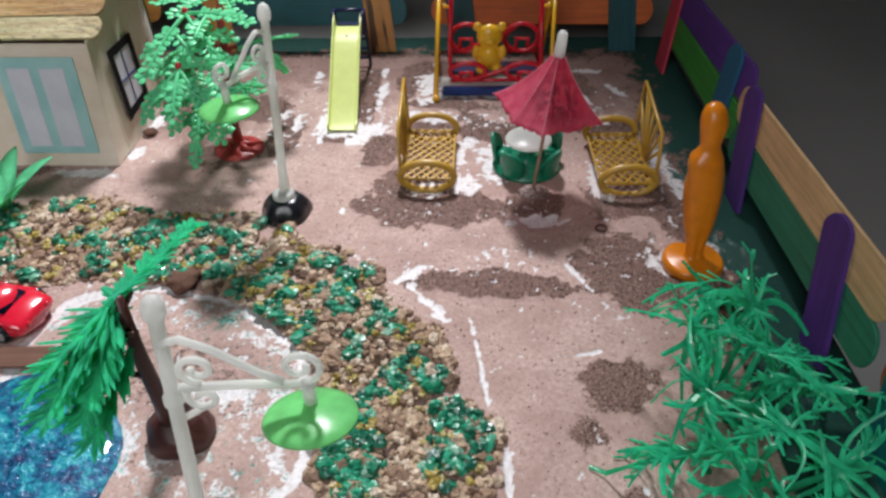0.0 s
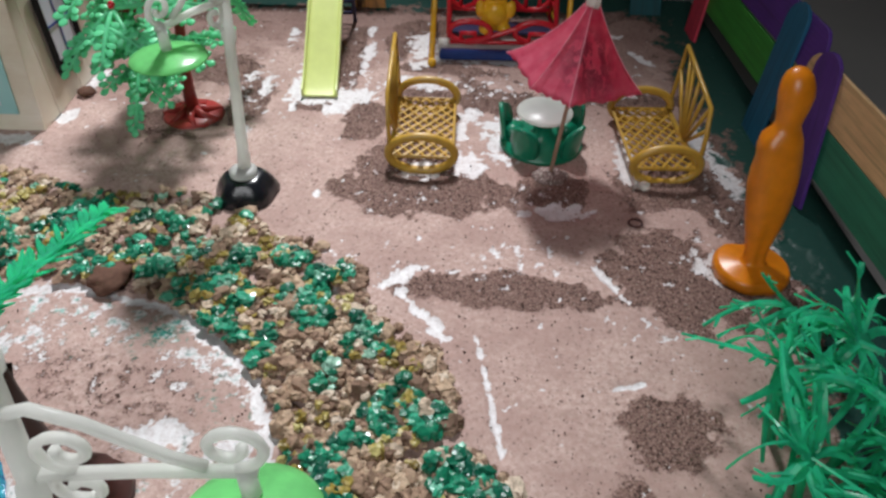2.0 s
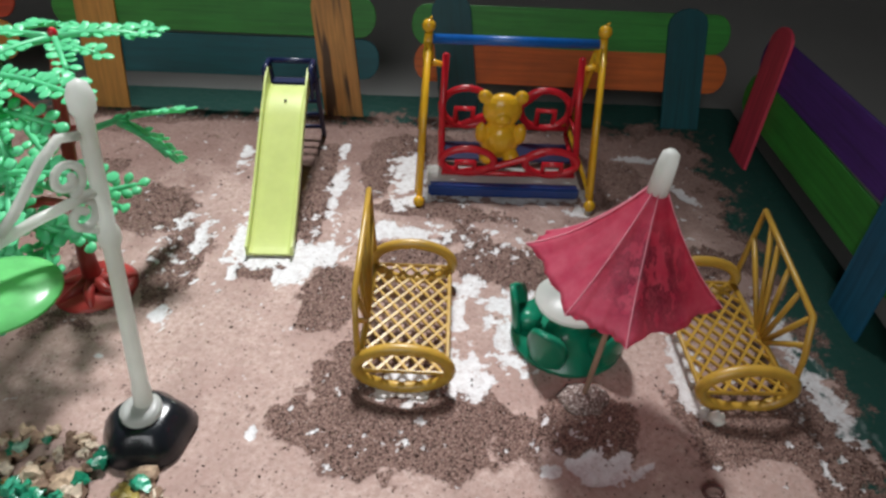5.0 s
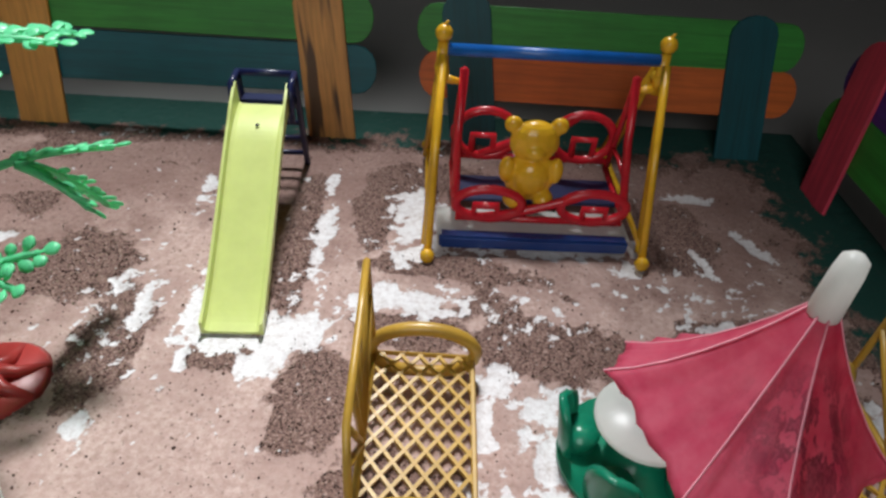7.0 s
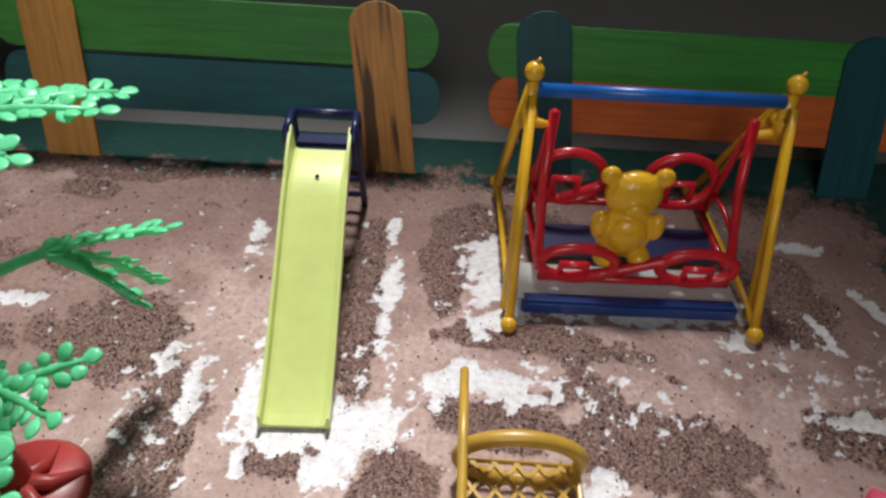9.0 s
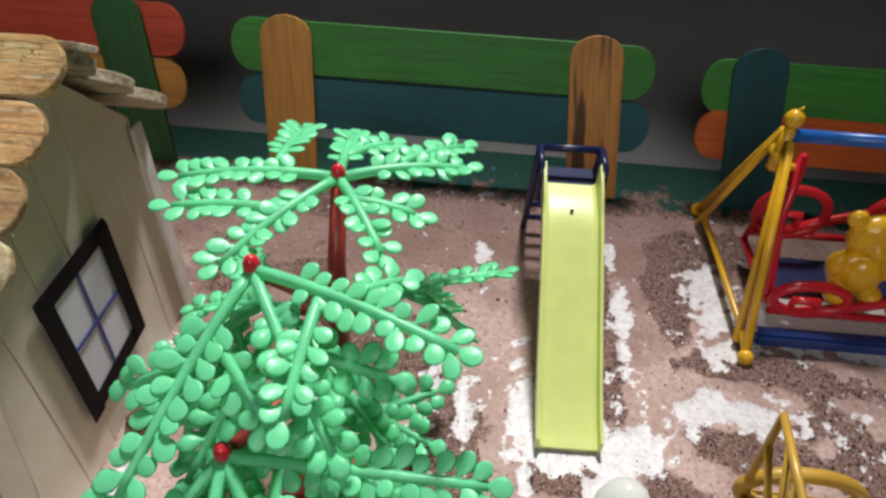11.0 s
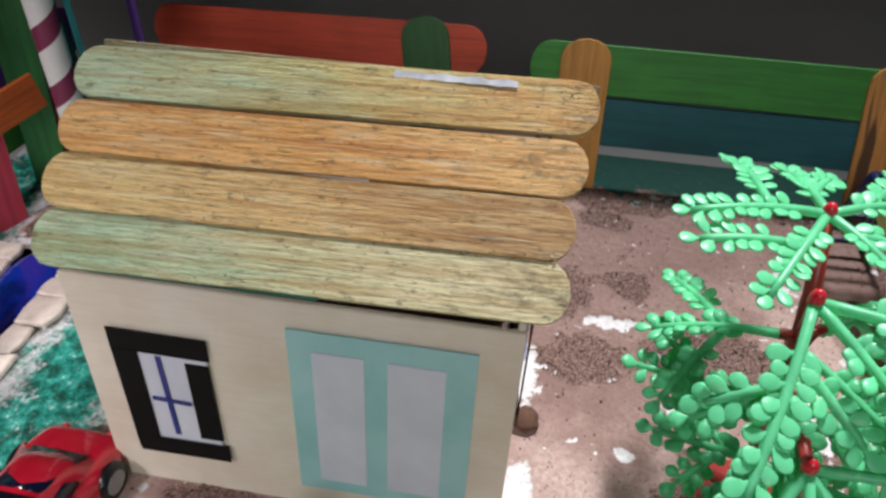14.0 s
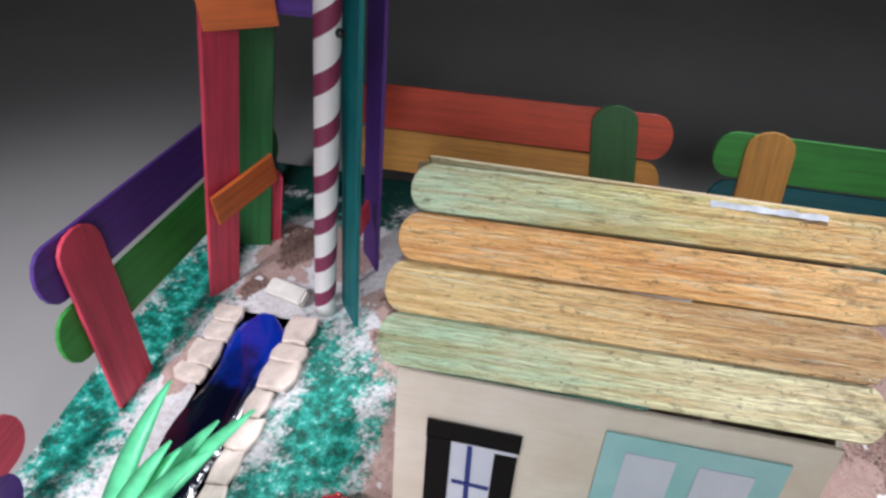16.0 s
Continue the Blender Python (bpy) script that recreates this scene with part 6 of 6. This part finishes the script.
broad_plant(-0.3760, 0.3740, 0, 6, 2, (0.048, 0.074), 0.0042, (42, 70), "light green plastic plant with lance-shaped leaves by the stream")
broad_plant(-0.2010, 0.3560, 60, 8, 6, (0.032, 0.046), 0.0066, (0, 360), "light green plastic plant with lance-shaped leaves by gravel")


# ---------------------------------------------------------------- stream, pond, stones
def stream():
    m, nt, b = nodes("blue_resin", 0.14)
    sep = nt.nodes.new("ShaderNodeSeparateXYZ")
    nt.links.new(coords(nt), sep.inputs[0])
    k = add(nt, "ShaderNodeMath")
    k.operation = "MULTIPLY_ADD"
    nt.links.new(noise_tex(nt, coords(nt), 55, 3), k.inputs[0])
    k.inputs[1].default_value = 0.05
    nt.links.new(sep.outputs[1], k.inputs[2])
    # thick royal blue resin; its lit head and dark reflections below are painted in
    nt.links.new(ramp(nt, k.outputs[0], [(0.490, (0.002, 0.003, 0.012)), (0.500, (0.003, 0.014, 0.16)), (0.510, (0.006, 0.03, 0.40))]), b.inputs["Base Color"])
    b.inputs["Coat Weight"].default_value = 1.0
    bump(nt, b, noise_tex(nt, coords(nt), 160, 2), 0.35, 0.0015)
    bm = bmesh.new()
    rows = []
    for i in range(22):
        f = i / 21
        y = 0.5085 - 0.150 * f
        cx = -0.3665 + 0.0016 * math.sin(f * 9)
        w = 0.0124 * min(1, math.sqrt(f * 12 + 0.14)) * (1 + 0.10 * math.sin(f * 17))
        rows.append([bm.verts.new((cx + w * u, y, 0.0022 * (1 - u ** 4) + 0.0006)) for u in np.linspace(-1, 1, 9)])
    for r0, r1 in zip(rows, rows[1:]):
        for k in range(8):
            bm.faces.new((r0[k], r0[k + 1], r1[k + 1], r1[k]))
    bmesh.ops.recalc_face_normals(bm, faces=bm.faces)
    ob = link("stream", bm, m, None, True)
    tagged(ob, "glossy dark blue resin stream between cream flagstones", "water", kind="structure")
    bed = bmesh.new()
    ends = [(-0.3665 + 0.0005 * math.sin(i), 0.5090 - 0.0125 * i, 0.0250 if i < 3 else 0.0215) for i in range(13)]
    outline = [(x - (w if y > 0.462 else 0.013), y) for x, y, w in ends] + [(x + (w if y > 0.372 else 0.013), y) for x, y, w in reversed(ends)]
    bmesh.ops.solidify(bed, geom=[bed.faces.new([bed.verts.new((x, y, 0.0008)) for x, y in outline])], thickness=0.0012)
    bmesh.ops.recalc_face_normals(bed, faces=bed.faces)
    tagged(link("stream_bed", bed, plastic("dark_grout", (0.10, 0.065, 0.05), 0.9, 0, 0.4)), "dark brown grout under the flagstones of the stream", "grout", kind="structure")
    sm = plastic("cream_flagstone", (0.74, 0.63, 0.55), 0.75, 0, 0.26)
    rnd = random.Random(9)
    for side in (-1, 1):
        y = 0.5105
        edge = [rnd.uniform(-0.0015, 0.0015) for _ in range(40)]
        k = 0
        while y > (0.385 if side > 0 else 0.462):
            L = rnd.uniform(0.0115, 0.0180)
            wide = rnd.uniform(0.0125, 0.0160) if y > 0.47 else rnd.uniform(0.0090, 0.0120)
            cx = -0.3665 + side * 0.0122
            a, b = edge[k], edge[k + 1]
            out = [(side * rnd.uniform(0, 0.0008), -a), (side * wide * 0.5, -a * 0.3 - 0.0004), (side * wide, -a * 1.2 + 0.0004), (side * (wide + 0.0008), -L * 0.5),
                   (side * wide * rnd.uniform(0.86, 1.0), -L + 0.0007 - b), (side * wide * 0.45, -L + 0.0006 - b * 0.3), (side * rnd.uniform(0, 0.0008), -L + 0.0006 - b), (-side * 0.0006, -L * 0.5)]
            bm = prism(out, 0.0030, 0.0006)
            ob = link("flagstone", bm, sm)
            ob.matrix_basis = pose(cx, y, 0.0, rnd.uniform(-2, 2), rnd.uniform(-3, 3), rnd.uniform(-4, 4))
            tagged(ob, "pale cream angular flagstone edging the blue stream", "stone", "stones along the stream")
            y -= L
            k += 1
    # teal pond near the palm
    m, nt, b = nodes("teal_gel", 0.12)
    nt.links.new(ramp(nt, noise_tex(nt, coords(nt), 120, 5, 0.75), [(0.34, (0.002, 0.03, 0.10)), (0.46, (0.004, 0.11, 0.24)), (0.56, (0.01, 0.30, 0.40)), (0.66, (0.10, 0.55, 0.60)), (0.74, (0.7, 0.85, 0.86))]), b.inputs["Base Color"])
    b.inputs["Coat Weight"].default_value = 0.8
    bump(nt, b, noise_tex(nt, coords(nt), 300, 3), 0.8, 0.003)
    bm = bmesh.new()
    c = bm.verts.new((-0.105, 0.165, 0.004))
    ring = []
    for k in range(40):
        a = 2 * math.pi * k / 40
        r = 1 + 0.10 * noise.noise(Vector((math.cos(a) * 2, math.sin(a) * 2, 3)))
        ring.append((math.cos(a) * 0.052 * r, math.sin(a) * 0.060 * r))
    prev = None
    for f, z in ((0.4, 0.0040), (0.8, 0.0034), (0.95, 0.0022), (1.0, -0.0005)):
        cur = [bm.verts.new((-0.105 + x * f, 0.165 + y * f, z)) for x, y in ring]
        for k in range(40):
            if prev:
                bm.faces.new((prev[k], cur[k], cur[(k + 1) % 40], prev[(k + 1) % 40]))
            else:
                bm.faces.new((c, cur[k], cur[(k + 1) % 40]))
        prev = cur
    bmesh.ops.recalc_face_normals(bm, faces=bm.faces)
    tagged(link("pond", bm, m, None, True), "sparkling teal and blue gel pond beside the plastic palm", "water", kind="structure")


stream()


def lump(name, x, y, r, mat, label, cat, seed, flat=0.6):
    bm = bmesh.new()
    bmesh.ops.create_icosphere(bm, subdivisions=3, radius=1)
    for v in bm.verts:
        v.co *= 1 + 0.30 * noise.noise(v.co * 1.6 + Vector((seed, 0, seed))) + 0.16 * noise.noise(v.co * 5.0 + Vector((seed, 2, seed)))
        v.co = Vector((v.co.x * r, v.co.y * r, v.co.z * r * flat))
    ob = link(name, bm, mat, None, True)
    ob.matrix_basis = pose(x, y, r * flat * 0.7)
    return tagged(ob, label, cat)


EARTH = stone_mat("brown_clay", [(0.0, (0.10, 0.045, 0.03)), (1.0, (0.16, 0.08, 0.05))], 0.9)
PALE = plastic("white_bead", (0.75, 0.72, 0.66), 0.4)
lump("clay_lump", -0.1405, 0.4560, 0.0052, EARTH, "rough brown clay lump at the house corner", "clay", 1)
lump("clay_lump", 0.2500, 0.2790, 0.0075, EARTH, "rough brown clay lump beside the statue", "clay", 2)
lump("pebble", 0.1940, 0.3715, 0.0030, PALE, "small white round pebble before the bench", "pebble", 3, 0.9)
lump("clay_lump", -0.060, 0.290, 0.0095, EARTH, "dark brown clay lump on the gravel", "clay", 4, 0.42)
ob = link("ring", tube([(0.0034 * math.cos(a), 0.0024 * math.sin(a), 0.0008 + 0.0006 * math.sin(a)) for a in np.linspace(0, 2 * math.pi, 20)[:-1]], 0.0007, 6, True), BROWN, None, True)
ob.matrix_basis = pose(0.183, 0.340, 0.0012)
tagged(ob, "tiny dark loop lying on the sand", "ring")
ob = link("plank_edging", stick_bm(0.075, 0.012, 0.002), dyed_wood("brown_edging", (0.18, 0.09, 0.06)))
ob.matrix_basis = pose(-0.165, 0.2300, 0.003, 8, 0, 2)
tagged(ob, "brown wooden strip edging the teal pond", "plank")
ob = link("white_block", box_bm(0.022, 0.009, 0.006, 0.0012), PALE)
ob.matrix_basis = pose(-0.3610, 0.5240, 0.0022, 20, 0, -14)
tagged(ob, "small white wedge-shaped block beside the striped pole", "block")


# ---------------------------------------------------------------- toy cars
def car(x, y, rz, size, label):
    s = thing("toy_car", x, y, 0, rz, label, "car", "red toy cars")
    s.matrix_basis = s.matrix_basis @ Matrix.Scale(size, 4)
    m, nt, b = nodes("car_paint", 0.18)
    b.inputs["Base Color"].default_value = (0.60, 0.012, 0.03, 1)
    b.inputs["Coat Weight"].default_value = 1.0
    nt.links.new(ramp(nt, noise_tex(nt, coords(nt), 200, 2), [(0.3, (0.66, 0.012, 0.035)), (0.7, (0.76, 0.020, 0.05))]), b.inputs["Base Color"])
    sec = [(-0.033, 0.0055, 0.0100, 0.0120), (-0.030, 0.004, 0.0120, 0.0138), (-0.022, 0.003, 0.0145, 0.0150), (-0.010, 0.003, 0.0155, 0.0150), (0.004, 0.003, 0.0158, 0.0148), (0.018, 0.003, 0.0142, 0.0148), (0.028, 0.0035, 0.0110, 0.0138), (0.034, 0.005, 0.0080, 0.0110)]
    bm = bmesh.new()
    rows = []
    for xx, z0, z1, hw in sec:
        rows.append([bm.verts.new((xx, yy * hw, zz)) for yy, zz in ((-0.92, z0), (-1.0, z0 + 0.3 * (z1 - z0)), (-0.98, z0 + 0.62 * (z1 - z0)), (-0.86, z0 + 0.86 * (z1 - z0)), (-0.5, z1), (0, z1 + 0.0005), (0.5, z1), (0.86, z0 + 0.86 * (z1 - z0)), (0.98, z0 + 0.62 * (z1 - z0)), (1.0, z0 + 0.3 * (z1 - z0)), (0.92, z0))])
    for r0, r1 in zip(rows, rows[1:]):
        for q in range(11):
            bm.faces.new((r0[q], r0[(q + 1) % 11], r1[(q + 1) % 11], r1[q]))
    bm.faces.new(rows[0][::-1])
    bm.faces.new(rows[-1])
    bmesh.ops.recalc_face_normals(bm, faces=bm.faces)
    bmesh.ops.subdivide_edges(bm, edges=bm.edges[:], cuts=1, smooth=0.6, use_grid_fill=True)
    body = part("body", bm, m, s, "glossy red sports car body", True)
    cab = [(-0.024, 0.0135, 0.0120), (-0.016, 0.0195, 0.0098), (-0.004, 0.0218, 0.0094), (0.004, 0.0212, 0.0094), (0.016, 0.0150, 0.0112)]

    across = ((-1.22, None), (-0.95, -0.0012), (-0.6, 0.0), (0, 0.0006), (0.6, 0.0), (0.95, -0.0012), (1.22, None))
    bm = bmesh.new()
    rows = [[bm.verts.new((xx, yy * hw, 0.0125 if dz is None else z + dz)) for yy, dz in across] for xx, z, hw in cab]
    for r0, r1 in zip(rows, rows[1:]):
        for q in range(6):
            bm.faces.new((r0[q], r0[q + 1], r1[q + 1], r1[q]))
    bm.faces.new(rows[0][::-1])
    bm.faces.new(rows[-1])
    bmesh.ops.recalc_face_normals(bm, faces=bm.faces)
    part("cabin", bm, m, s, "", True)
    glass = plastic("car_glass", (0.008, 0.010, 0.03), 0.08)

    def screen(name, corners, label):
        """A thin pane laid over the cabin between four corners."""
        vs = [Vector(c) for c in corners]
        n = (vs[1] - vs[0]).cross(vs[3] - vs[0]).normalized()
        n = n if n.z > 0 else -n
        bm = bmesh.new()
        lo, hi = [bm.verts.new(v - n * 0.0006) for v in vs], [bm.verts.new(v + n * 0.0005) for v in vs]
        bm.faces.new(lo[::-1])
        bm.faces.new(hi)
        for k in range(4):
            bm.faces.new((lo[k], lo[(k + 1) % 4], hi[(k + 1) % 4], hi[k]))
        bmesh.ops.recalc_face_normals(bm, faces=bm.faces)
        bmesh.ops.bevel(bm, geom=bm.edges[:], offset=0.0003, segments=2, affect="EDGES")
        part(name, bm, glass, s, label, True)
    screen("rear_window", ((-0.0225, -0.0088, 0.0149), (-0.0225, 0.0088, 0.0149), (-0.0070, 0.0068, 0.0216), (-0.0070, -0.0068, 0.0216)), "dark tinted rear window")
    screen("windscreen", ((0.0055, -0.0072, 0.0208), (0.0055, 0.0072, 0.0208), (0.0150, 0.0094, 0.0158), (0.0150, -0.0094, 0.0158)), "dark tinted windscreen")
    screen("roof_window", ((-0.0052, -0.0070, 0.0220), (-0.0052, 0.0070, 0.0220), (0.0046, 0.0072, 0.0215), (0.0046, -0.0072, 0.0215)), "dark tinted roof window")
    for sg in (-1, 1):
        screen("side_window", ((-0.0150, sg * 0.0111, 0.0150), (-0.0120, sg * 0.0096, 0.0188), (0.0040, sg * 0.0093, 0.0194), (0.0095, sg * 0.0118, 0.0145)), "dark tinted side window")
    for xx in (-0.0205, 0.0215):
        for sg in (-1, 1):
            w = part("wheel", lathe([(0.0, -0.0022), (0.0058, -0.0022), (0.0062, -0.0014), (0.0062, 0.0014), (0.0058, 0.0022), (0.0, 0.0022)], 20), BLACK, s, "black tyre", True, pose(xx, sg * 0.0138, 0.0062, 90, 0, 0))
            part("rim", lathe([(0.0, -0.0026), (0.0038, -0.0026), (0.0040, 0.0026), (0.0, 0.0026)], 10), plastic("rim_grey", (0.35, 0.35, 0.36), 0.3) if xx < 0 and sg < 0 else bpy.data.materials["rim_grey"], w, "grey rim")
    for sg in (-1, 1):
        part("tail_lamp", lathe([(0.0018, 0), (0.0016, 0.0008), (0, 0.0010)], 10), RED, s, "round red tail lamp", True, pose(-0.0330, sg * 0.0075, 0.0085, 0, -90, 0))
    return s


car(-0.2925, 0.3825, -92, 1.12, "glossy red toy sports car beside the house")
car(-0.1580, 0.2620, 170, 1.0, "glossy red toy car standing by the teal pond")
